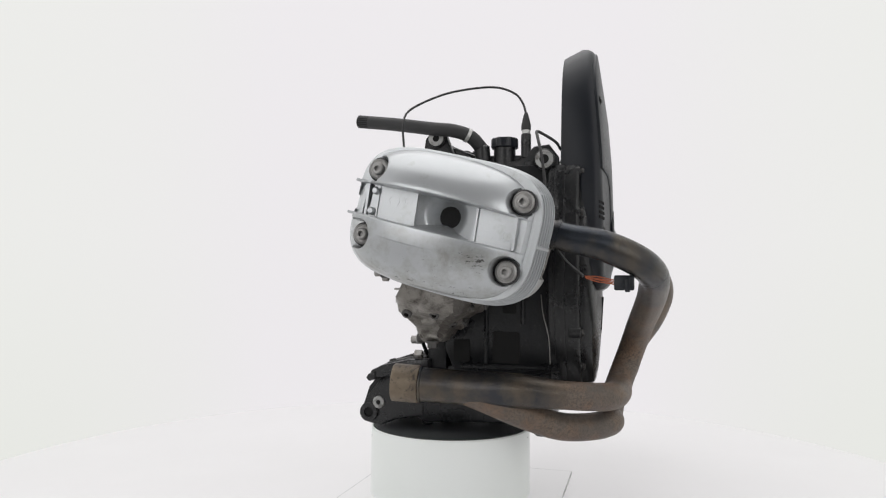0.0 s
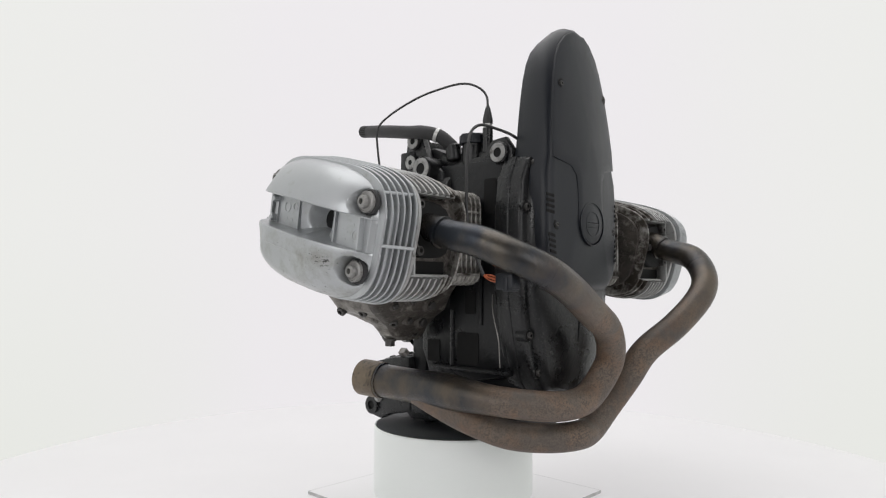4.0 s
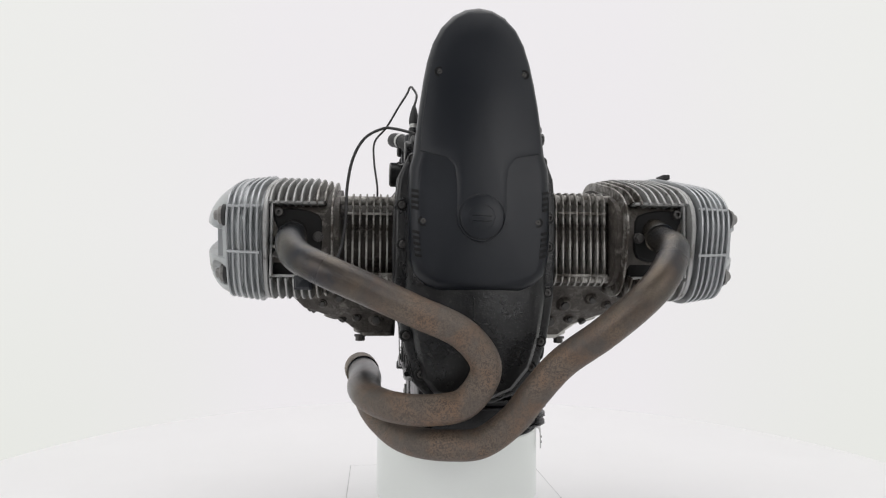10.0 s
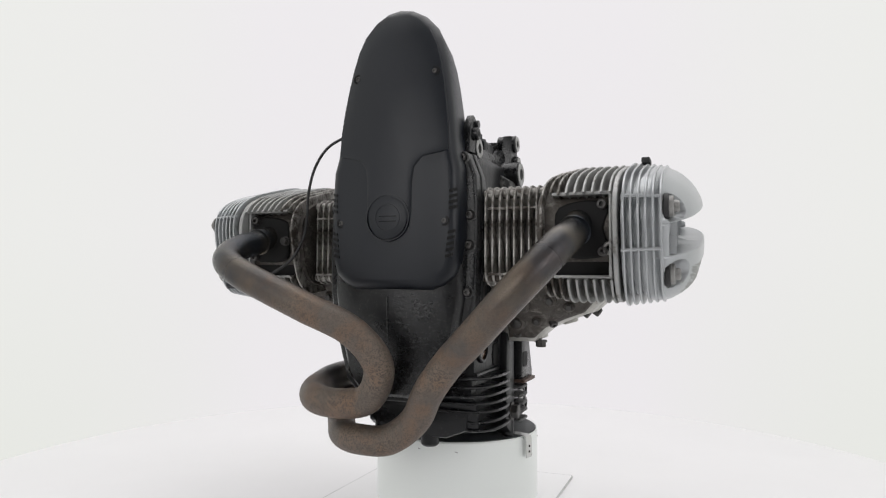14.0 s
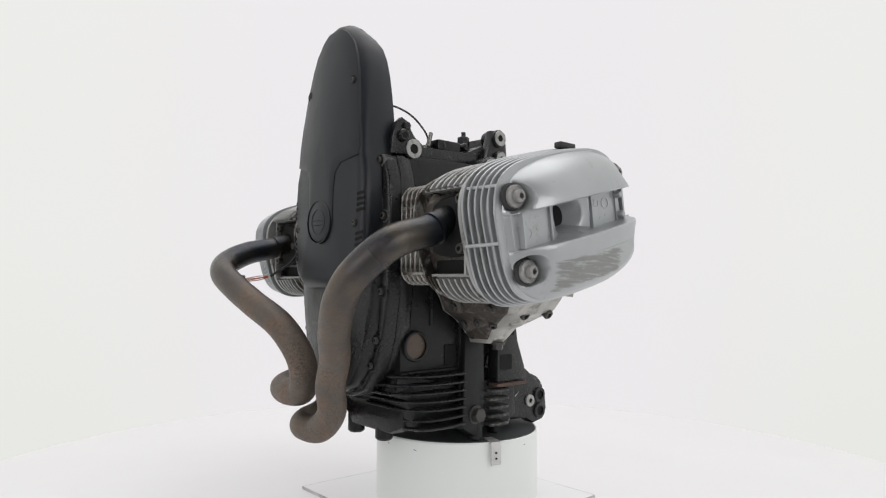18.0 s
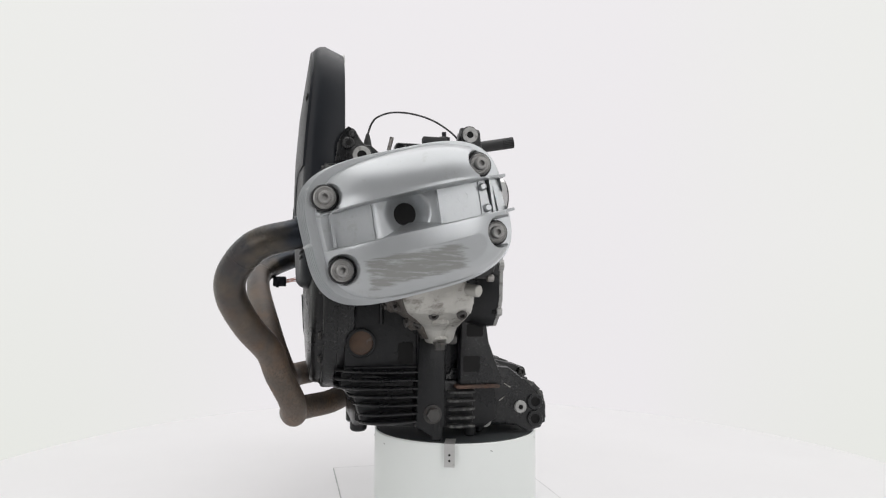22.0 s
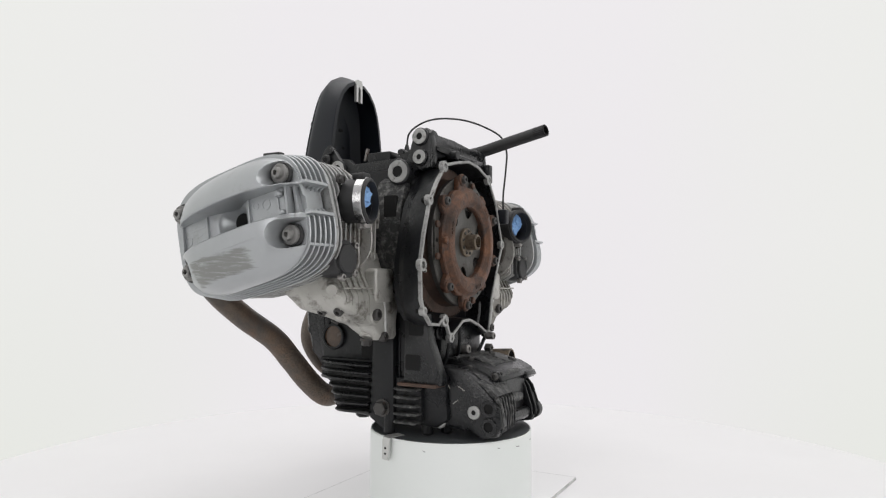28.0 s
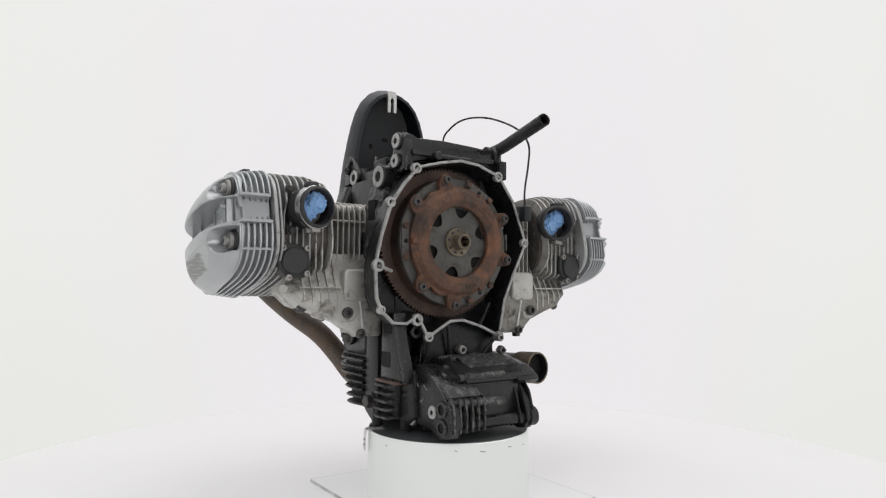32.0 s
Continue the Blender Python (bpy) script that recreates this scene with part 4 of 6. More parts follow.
# ------------------------------------------------------------------ exhaust
LEFT_RUN = [(-0.2361, -0.1379, 0.0737), (-0.2362, -0.1712, 0.0709), (-0.2357, -0.2084, 0.0594), (-0.2316, -0.2518, 0.0494), (-0.2170, -0.2922, 0.0317), (-0.1816, -0.3122, 0.0142), (-0.1339, -0.3132, -0.0066), (-0.0825, -0.3066, -0.0300),
            (-0.0202, -0.2960, -0.0591), (0.0100, -0.2816, -0.1015), (-0.0113, -0.2656, -0.1447), (-0.0525, -0.2637, -0.1549), (-0.0997, -0.2481, -0.1538), (-0.1332, -0.1948, -0.1491), (-0.1402, -0.1195, -0.1449), (-0.1392, -0.0431, -0.1446), (-0.1469, 0.0290, -0.1414)]
RIGHT_RUN = [(0.2474, -0.1856, 0.0736), (0.2478, -0.2269, 0.0739), (0.2466, -0.2553, 0.0603), (0.2414, -0.3011, 0.0455), (0.2177, -0.3294, 0.0139), (0.1885, -0.3330, -0.0173), (0.1470, -0.3144, -0.0570), (0.1049, -0.2871, -0.0940),
             (0.0741, -0.2740, -0.1314), (0.0490, -0.2559, -0.1697), (0.0104, -0.2504, -0.1982), (-0.0296, -0.2522, -0.2010), (-0.0673, -0.2278, -0.2021), (-0.0959, -0.1864, -0.1989), (-0.1235, -0.1400, -0.1810), (-0.1370, -0.0950, -0.1620), (-0.1395, -0.0550, -0.1480)]


def exhaust():
    out = []
    for run, along in ((LEFT_RUN, (0.0, 1.0)), (RIGHT_RUN, (0.12, 0.72))):
        bm = bmesh.new()
        path = spline(run, 10)
        tube(bm, path, lambda f: 0.0194 if f > 0.16 else 0.0162 + 0.0032 * f / 0.16, 28, True, along)
        e = part("exhaust_header", bm, M_PIPE, engine, "brown heat-stained steel exhaust header with speckled rust")
        bm = bmesh.new()
        i = 17
        tube(bm, [path[i], path[i + 1]], 0.0198, 28, True, (0.05, 0.05))
        part("weld_collar", bm, M_PIPE, e)
        bm = bmesh.new()
        tube(bm, path[0:9], lambda f: 0.0225 - 0.0045 * f, 28, True)
        part("port_collar", bm, M_BOLT, e, "dark flared port collar")
        out.append(e)
    bm = bmesh.new()
    path = spline(LEFT_RUN, 10)[-31:]
    tube(bm, path, lambda f: 0.0196 + 0.0046 * step(0.0, 0.3, f), 28, False, (0.765, 1.0))
    e = out[0]
    part("collector", bm, M_PIPE, e, "blued steel collector sleeve")
    end = spline(LEFT_RUN, 10)
    bm = bmesh.new()
    p, q = end[-8], end[-1]
    d = (q - p).normalized()
    M = basis(q + d * 0.014, -d)
    ring(bm, M, 0.0268, 0.0240, -0.002, 0.036, 32, 0.0006)
    part("outlet_sleeve", bm, M_TAN, e, "worn tan steel outlet sleeve, open at the end")
    # dark liner and shallow disc: soot, with the bore's shade painted in
    bm = bmesh.new()
    lathe(bm, basis(q, d), [(0.0237, 0.0150), (0.0237, 0.0010), (0.0005, 0.0010)], 28, False)
    part("outlet_bore", bm, M_DARK, e, "black disc and liner for the sooty, shaded pipe bore")
    bm = bmesh.new()
    ring(bm, basis(q - d * 0.022, -d), 0.0262, 0.0235, 0, 0.004, 32, 0.001)
    part("weld_collar", bm, M_PIPE, e)
    return out


YR, YL = -0.1295, -0.085     # the two cylinders' middles
place(0, -0.006, 0.003)
crankcase()
place(-0.001, -0.008, 0.003)
front_housing()
place(0, -0.005, 0.001)
front_cover()
place(0.002, -0.0025, 0.002)
head_side(1, YR)
place(0.002, 0.0068, 0.002)
head_side(-1, YL)
place()
exhaust()


# ------------------------------------------------------------------ rear of the engine
BELL = [(0.088, 0.183), (0.047, 0.194), (0.008, 0.201), (-0.028, 0.198), (-0.072, 0.183), (-0.104, 0.141), (-0.132, 0.071), (-0.104, 0.016), (-0.085, -0.026), (-0.077, -0.068), (-0.073, -0.086), (-0.035, -0.069), (0.001, -0.058),
        (0.026, -0.059), (0.069, -0.083), (0.08, -0.063), (0.088, -0.049), (0.106, -0.061), (0.131, -0.059), (0.151, -0.041), (0.16, -0.021), (0.163, 0.028), (0.153, 0.073), (0.137, 0.121), (0.116, 0.152)]
BY = 0.033


def bell_housing():
    bm = bmesh.new()
    loops = [[Vector((x * 0.985, -0.016, z)) for x, z in inset(BELL, 0.007)], [Vector((x, 0.001, z)) for x, z in inset(BELL, 0.003)], [Vector((x, 0.006, z)) for x, z in BELL], [Vector((x, BY - 0.001, z)) for x, z in BELL],
             [Vector((x, BY - 0.001, z)) for x, z in inset(BELL, 0.0042)], [Vector((x, -0.014, z)) for x, z in inset(BELL, 0.006)]]
    loft(bm, loops)
    b = part("bell_housing", bm, M_BLACK, engine, "open black clutch bell housing with a bare metal rim")
    bm = bmesh.new()
    loops = [[Vector((x, y, z)) for x, z in inset(BELL, d)] for y, d in ((BY - 0.004, -0.0006), (BY + 0.0008, -0.0006), (BY + 0.0014, 0.0004), (BY + 0.0014, 0.0026), (BY + 0.0006, 0.0036), (BY - 0.004, 0.0036))]
    loft(bm, loops, closed=True)
    part("mating_rim", bm, M_RIM, b, "bare bright machined mating rim")
    for x, z, r in ((0.092, 0.179, 0.0085), (-0.070, 0.181, 0.0085), (0.137, 0.123, 0.0078), (0.157, 0.028, 0.0095), (0.088, -0.054, 0.0095), (-0.128, 0.072, 0.008), (-0.073, -0.084, 0.0078), (0.067, -0.081, 0.0078), (0.151, -0.038, 0.0065)):
        bm = bmesh.new()
        ring(bm, basis((x, BY, z), (0, 1, 0)), r, r * 0.52, -0.006, 0.0022, 22, 0.0008)
        boss = part("bolt_boss", bm, M_RIM, b)
        bm = bmesh.new()
        rod(bm, (x, BY - 0.012, z), (x, BY - 0.004, z), r * 0.55, 14)
        part("bolt_hole", bm, M_DARK, boss)
    # webs inside the bell, starter cut-out, lower pan
    for x0, z0, x1, z1 in ((0.157, 0.028, 0.128, 0.02), (-0.03, -0.07, -0.06, -0.03), (0.03, -0.062, 0.02, -0.12), (-0.067, -0.086, -0.03, -0.13), (0.065, -0.085, 0.07, -0.13)):
        bm = bmesh.new()
        tube(bm, [(x0, BY - 0.003, z0), ((x0 + x1) / 2, BY - 0.006, (z0 + z1) / 2), (x1, BY - 0.012, z1)], 0.003, 8)
        part("web", bm, M_BLACK if z0 < 0 else M_RIM, b)
    bm = bmesh.new()
    prism(bm, [(-0.072, -0.082), (-0.035, -0.067), (0.0, -0.056), (0.026, -0.057), (0.068, -0.08), (0.078, -0.14), (-0.072, -0.14)], "y", -0.012, 0.018, 0.003)
    part("lower_web", bm, M_BLACK, b)
    bm = bmesh.new()
    ring(bm, basis((0.082, 0.020, -0.073), (0, 1, 0)), 0.0105, 0.0055, -0.012, 0.0022, 22, 0.0008)
    part("drilled_ear", bm, M_CASE, b, "grey drilled ear under the rim")
    # threaded stud and spring clip under the rim
    bolt(b, (0.0, 0.016, -0.104), (0, 1, 0), 0.0075, 0.016, "socket", M_STEEL, "stud")
    bolt(b, (-0.066, BY, -0.086), (0, 1, 0), 0.0062, 0.014, "socket", M_STEEL, "stud")
    bm = bmesh.new()
    ring(bm, basis((-0.0785, 0.031, -0.108), (0, 1, 0)), 0.0075, 0.0058, -0.006, 0.006, 4)
    part("spring_clip", bm, M_STEEL, b, "square steel spring clip")
    # fitting on the crown
    bm = bmesh.new()
    rod(bm, (0.05, 0.028, 0.203), (-0.012, 0.028, 0.203), 0.0042, 12, 0.001)
    rod(bm, (0.052, 0.018, 0.203), (0.052, 0.036, 0.203), 0.0068, 14, 0.001)
    block(bm, -0.02, 0.0, 0.024, 0.033, 0.198, 0.205, 0.002)
    part("crown_fitting", bm, M_CASE, b, "grey pipe fitting on the crown")
    return b


def clutch():
    C = Vector((0.0135, 0.008, 0.0680))
    M = lambda y: basis(C + Vector((0, y, 0)), (0, 1, 0))
    bm = bmesh.new()
    n = 118
    prof = []
    for k in range(n * 4):
        r = 0.1228 if k % 4 in (1, 2) else 0.1192
        q = 2 * math.pi * k / (n * 4)
        prof.append((C.x + r * math.cos(q), C.z + r * math.sin(q)))
    inner = [(C.x + 0.112 * math.cos(2 * math.pi * k / (n * 4)), C.z + 0.112 * math.sin(2 * math.pi * k / (n * 4))) for k in range(n * 4)]
    loft(bm, [[Vector((x, y, z)) for x, z in p] for p, y in ((inner, -0.012), (prof, -0.012), (prof, -0.002), (inner, -0.0015))], closed=True)
    fw = part("flywheel", bm, M_GEAR, engine, "brown rusted flywheel and clutch with a toothed ring")
    bm = bmesh.new()
    lathe(bm, M(0), [(0.113, -0.020), (0.113, -0.010), (0.104, -0.0095), (0.1, 0.004), (0.098, 0.012), (0.06, 0.013)], 72)
    part("flywheel_disc", bm, M_GEAR, fw)
    bm = bmesh.new()
    lathe(bm, M(0), [(0.103, 0.010), (0.103, 0.017), (0.1015, 0.0185), (0.055, 0.0185), (0.055, 0.010)], 72, False)
    part("pressure_ring", bm, M_DISC, fw, "scraped grey pressure ring")
    # lobed rusty cover
    angs = (35, 75, 155, 195, 275, 315)
    pts = []
    for k in range(180):
        a = k * 2
        r = 0.0865
        for b in angs:
            d = abs((a - b + 180) % 360 - 180)
            r = max(r, 0.0865 + 0.021 * max(0.0, 1 - (d / 8.5) ** 4))
        for b in (55, 175, 295):
            d = abs((a - b + 180) % 360 - 180)
            r = max(r, 0.0885 + 0.003 * max(0.0, 1 - (d / 9) ** 2))
        pts.append((C.x + r * math.cos(radians(a)), C.z + r * math.sin(radians(a))))
    hole = lambda r: [(C.x + r * math.cos(radians(2 * k)), C.z + r * math.sin(radians(2 * k))) for k in range(180)]
    bm = bmesh.new()
    loft(bm, [[Vector((x, C.y + y, z)) for x, z in p] for p, y in ((hole(0.057), 0.02), (pts, 0.02), (pts, 0.0265), (inset(pts, 0.0014), 0.028), (hole(0.0855), 0.0282), (hole(0.0838), 0.0295), (hole(0.0805), 0.0352), (hole(0.079), 0.0362),
                                                             (hole(0.0672), 0.0372), (hole(0.0655), 0.0366), (hole(0.0605), 0.0325), (hole(0.0575), 0.0315), (hole(0.0562), 0.0295))], closed=True)
    cov = part("clutch_cover", bm, M_CLUTCH, fw, "orange-brown rusted clutch cover with six bolted lobes")
    for b in angs:
        p = C + Vector((0.1008 * math.cos(radians(b)), 0.028, 0.1008 * math.sin(radians(b))))
        bm = bmesh.new()
        lathe(bm, basis(p, (0, 1, 0)), [(0.0098, -0.002), (0.0098, 0.0018), (0.0088, 0.0028)], 18)
        part("lobe_pad", bm, M_CLUTCH, cov)
        bolt(cov, p + Vector((0, 0.0024, 0)), (0, 1, 0), 0.0062, 0.0058, "socket", M_BOLT, "clutch_bolt")
    for b in (119, 239, 359):
        p = C + Vector((0.0835 * math.cos(radians(b)), 0.0295, 0.0835 * math.sin(radians(b))))
        bm = bmesh.new()
        Q = basis(p, (0, 1, 0)) @ Matrix.Rotation(radians(-b), 4, "Z")
        lathe(bm, Q, [(0.0062, -0.002), (0.0058, 0.0035), (0.0042, 0.005)], 10)
        part("lug_dimple", bm, M_CLUTCH, cov)
    for b in (8, 128, 248):
        for r in (0.0725,):
            for k in range(4):
                a = radians(b + 4.2 * k)
                q, side = Vector((math.cos(a), 0, math.sin(a))), Vector((-math.sin(a), 0, math.cos(a)))
                bm = bmesh.new()
                loft(bm, [[C + q * (r + dr) + side * 0.0018 * e + Vector((0, y, 0)) for e in (-1, 1) for y in ((0.036, 0.0378) if e < 0 else (0.0378, 0.036))] for dr in (-0.003, 0.003)])
                part("stamp_bar", bm, M_CLUTCH, cov, "unreadable stamped mark")
    # spring straps with rivets in the gaps between the lobes
    for b in (-1, 119, 239):
        q, side = Vector((math.cos(radians(b)), 0, math.sin(radians(b)))), Vector((-math.sin(radians(b)), 0, math.cos(radians(b))))
        bm = bmesh.new()
        loft(bm, [[C + q * (0.0945 + dr) + side * e + Vector((0, y, 0)) for dr, y in ((-0.0065, 0.0192), (0.0065, 0.0192), (0.0065, 0.0212), (-0.0065, 0.0212))] for e in (-0.03, -0.015, 0.0, 0.015, 0.03)])
        strap = part("spring_strap", bm, M_DISC, cov, "dark spring steel strap")
        for e, mat in ((-0.024, M_CLUTCH), (0.0, M_DARK), (0.024, M_CLUTCH)):
            bm = bmesh.new()
            lathe(bm, basis(C + q * 0.0945 + side * e + Vector((0, 0.021, 0)), (0, 1, 0)), [(0.0055, 0), (0.0055, 0.003), (0.004, 0.0045)] if mat is M_CLUTCH else [(0.0035, 0), (0.0035, 0.0006)], 14)
            part("rivet", bm, mat, strap)
    # friction disc with windows, hub and splined tube
    star = []
    for k in range(180):
        a = 2 * k
        d = abs((a - 10) % 60 - 30) / 30
        star.append((C.x + (0.0575 - 0.018 * max(0.0, 1 - (d / 0.47) ** 2) ** 0.5) * math.cos(radians(a)), C.z + (0.0575 - 0.018 * max(0.0, 1 - (d / 0.47) ** 2) ** 0.5) * math.sin(radians(a))))
    bm = bmesh.new()
    prism(bm, star, "y", C.y + 0.0205, C.y + 0.0225)
    disc = part("friction_disc", bm, M_DISC, fw, "dark grey friction disc with six windows")
    bm = bmesh.new()
    lathe(bm, M(0), [(0.056, 0.0155), (0.056, 0.0165), (0.001, 0.0165)], 40)
    part("window_back", bm, M_DARK, disc)
    bm = bmesh.new()
    lathe(bm, M(0), [(0.0232, 0.02), (0.0232, 0.0265), (0.0222, 0.0275), (0.014, 0.0275)], 40)
    part("hub_flange", bm, M_TAN, disc, "tan steel riveted hub flange")
    bm = bmesh.new()
    teeth = [((0.0082 if k % 2 else 0.0095) * math.cos(math.pi * k / 16), (0.0082 if k % 2 else 0.0095) * math.sin(math.pi * k / 16)) for k in range(32)]
    outer = [(0.0125 * math.cos(math.pi * k / 16), 0.0125 * math.sin(math.pi * k / 16)) for k in range(32)]
    m = M(0)
    loft(bm, [[m @ Vector((x, y, h)) for x, y in p] for p, h in ((teeth, 0.02), (outer, 0.02), (outer, 0.044), (teeth, 0.0455))], closed=True)
    part("splined_tube", bm, M_TAN, disc, "tan steel splined hub tube")
    bm = bmesh.new()
    lathe(bm, m, [(0.0093, 0.02), (0.0093, 0.024)], 16)
    part("shaft_bore", bm, M_DARK, disc)
    for k in range(9):
        a = radians(40 * k + 10)
        bolt(disc, C + Vector((0.0182 * math.cos(a), 0.0275, 0.0182 * math.sin(a))), (0, 1, 0), 0.0026, 0.0016, "socket", M_BOLT, "hub_rivet")
    return fw


def lug(p, d, r, hole, length, parent, face=M_RIM, name="mounting_lug"):
    """A cast boss with a bare face and a bore."""
    p, d = Vector(p), Vector(d)
    bm = bmesh.new()
    rod(bm, p - d * length, p, r * 1.16, 24, 0.0015)
    o = part(name, bm, M_CASE, parent)
    bm = bmesh.new()
    ring(bm, basis(p, d), r, hole, -0.002, 0.0012, 28, 0.0005)
    part("bare_face", bm, face, o, "bare worn metal face")
    bm = bmesh.new()
    rod(bm, p - d * 0.001, p + d * 0.0004, hole * 1.04, 20)
    part("bore", bm, M_DARK, o)
    return o


def top_castings():
    bm = bmesh.new()
    prism(bm, [(-0.0715, 0.184), (-0.0735, 0.216), (-0.066, 0.2225), (-0.03, 0.225), (0.03, 0.2275), (0.08, 0.226), (0.088, 0.2305), (0.098, 0.231), (0.104, 0.225), (0.107, 0.172), (0.1, 0.174), (0.09, 0.186), (0.047, 0.197), (0.008, 0.203), (-0.028, 0.2)], "y", 0.004, 0.022, 0.003)
    t = part("rear_bridge", bm, M_CASE, engine, "worn black casting bridging the top rear lugs")
    bm = bmesh.new()
    block(bm, -0.090, -0.074, 0.006, 0.038, 0.172, 0.204, 0.003)
    part("end_block", bm, M_BLACK, t, "square black casting end")
    lug((0.109, 0.004, 0.2200), (1, 0, 0), 0.0118, 0.0052, 0.03, t)
    lug((0.1115, 0.005, 0.1880), (1, 0, 0), 0.0108, 0.0042, 0.03, t)
    lug((-0.0930, 0.0065, 0.2185), (-1, 0, 0), 0.0118, 0.0052, 0.026, t)
    lug((-0.0935, 0.011, 0.1855), (-1, 0, 0), 0.0108, 0.0042, 0.026, t)
    lug((0.123, -0.0255, 0.166), (1, 0, 0), 0.0172, 0.0088, 0.045, t)
    lug((-0.106, -0.0245, 0.170), (-1, 0, 0), 0.0168, 0.0088, 0.04, t)
    lug((0.0995, -0.157, 0.1830), (1, 0, 0), 0.0135, 0.007, 0.03, t)
    lug((-0.0875, -0.158, 0.1805), (-1, 0, 0), 0.0135, 0.007, 0.026, t)
    # gussets that carry the lugs
    for pts, x0, x1 in (([(-0.05, 0.14), (-0.048, 0.165), (-0.02, 0.19), (-0.008, 0.232), (0.012, 0.234), (0.022, 0.222), (0.026, 0.19), (0.024, 0.172), (-0.006, 0.168), (-0.012, 0.08)], 0.088, 0.1045),
                        ([(-0.055, 0.14), (-0.052, 0.165), (-0.022, 0.19), (-0.006, 0.23), (0.016, 0.232), (0.026, 0.22), (0.03, 0.19), (0.028, 0.172), (-0.006, 0.168), (-0.012, 0.08)], -0.0875, -0.073),
                        ([(-0.18, 0.15), (-0.178, 0.185), (-0.164, 0.202), (-0.142, 0.2), (-0.12, 0.182), (-0.06, 0.175), (-0.05, 0.15)], 0.076, 0.092),
                        ([(-0.18, 0.15), (-0.178, 0.185), (-0.164, 0.204), (-0.142, 0.202), (-0.12, 0.182), (-0.06, 0.175), (-0.05, 0.15)], -0.0805, -0.066)):
        bm = bmesh.new()
        prism(bm, pts, "x", x0, x1, 0.004)
        part("gusset", bm, M_CASE, t)
    for mat, y1, pts in ((M_CHALK, -0.0148, [(0.09, 0.168), (0.116, 0.152), (0.129, 0.112), (0.133, 0.05), (0.124, -0.015), (0.098, -0.055), (0.085, -0.055), (0.085, 0.16)]),
                         (M_CASE, -0.012, [(-0.07, 0.168), (-0.09, 0.15), (-0.108, 0.1), (-0.103, 0.045), (-0.089, -0.015), (-0.08, -0.055), (-0.066, -0.055), (-0.066, 0.16)])):
        bm = bmesh.new()
        prism(bm, pts, "y", -0.066, y1, 0.004)
        part("side_web", bm, mat, t, "rough casting beside the cylinder")
    for x, y, w, h, z in ((0.1288, -0.034, 0.022, 0.034, 0.112), (-0.104, -0.03, 0.02, 0.022, 0.116)):
        # flush dark patch paints the window's shade on the web
        bm = bmesh.new()
        prism(bm, rrect(y, z, w, h, 0.002, 2), "x", x - 0.004, x + 0.0012)
        part("casting_window", bm, M_DARK, t)
    # oil filler with its cap
    bm = bmesh.new()
    rod(bm, (-0.066, -0.095, 0.17), (-0.066, -0.095, 0.205), 0.0165, 22)
    neck = part("filler_neck", bm, M_CASE, engine)
    bm = bmesh.new()
    prof = [(0.021 if (k // 3) % 2 else 0.0195, 2 * math.pi * k / 48) for k in range(48)]
    loft(bm, [[Vector((-0.066 + r * s * math.cos(q), -0.095 + r * s * math.sin(q), z)) for r, q in prof] for z, s in ((0.203, 0.95), (0.204, 1), (0.2155, 1), (0.2175, 0.94))])
    part("filler_cap", bm, M_PLASTIC, neck, "black knurled oil filler cap")
    # small breather nub and rails on the deck
    bm = bmesh.new()
    rod(bm, (0.056, -0.024, 0.205), (0.056, -0.024, 0.226), 0.0095, 6, 0.001)
    rod(bm, (0.056, -0.024, 0.226), (0.056, -0.024, 0.234), 0.0035, 10)
    part("breather_nub", bm, M_PLASTIC, engine, "black plastic hexagonal nub")
    for y, z, x0, x1 in ((-0.05, 0.203, 0.02, 0.085), (-0.095, 0.198, 0.03, 0.09), (-0.075, 0.2, 0.0, 0.07)):
        bm = bmesh.new()
        rod(bm, (x0, y, z), (x1, y + 0.006, z + 0.001), 0.006, 10, 0.001)
        part("deck_rail", bm, M_CASE, t)
    bm = bmesh.new()
    block(bm, 0.062, 0.09, -0.105, -0.06, 0.19, 0.207, 0.003)
    part("deck_box", bm, M_BLACK, t)
    bm = bmesh.new()
    rod(bm, (0.08, -0.115, 0.196), (0.08, -0.11, 0.216), 0.003, 8)
    part("bent_pin", bm, M_STEEL, t)
    # sensor bracket behind the right shoulder of the front cover
    bm = bmesh.new()
    prism(bm, [(-0.196, 0.172), (-0.193, 0.2), (-0.186, 0.216), (-0.177, 0.225), (-0.168, 0.221), (-0.158, 0.205), (-0.149, 0.195), (-0.152, 0.18), (-0.165, 0.174)], "x", 0.088, 0.099, 0.002)
    sb = part("sensor_bracket", bm, M_CASE, engine, "grey cast sensor bracket with a bolt eye")
    bm = bmesh.new()
    rod(bm, (0.095, -0.177, 0.199), (0.106, -0.177, 0.199), 0.009, 16, 0.002)
    rod(bm, (0.09, -0.171, 0.213), (0.104, -0.171, 0.213), 0.006, 12, 0.001)
    part("sensor_body", bm, M_CASE, sb)
    bm = bmesh.new()
    rod(bm, (0.1055, -0.177, 0.199), (0.1064, -0.177, 0.199), 0.0042, 12)
    part("bolt_eye", bm, M_DARK, sb)


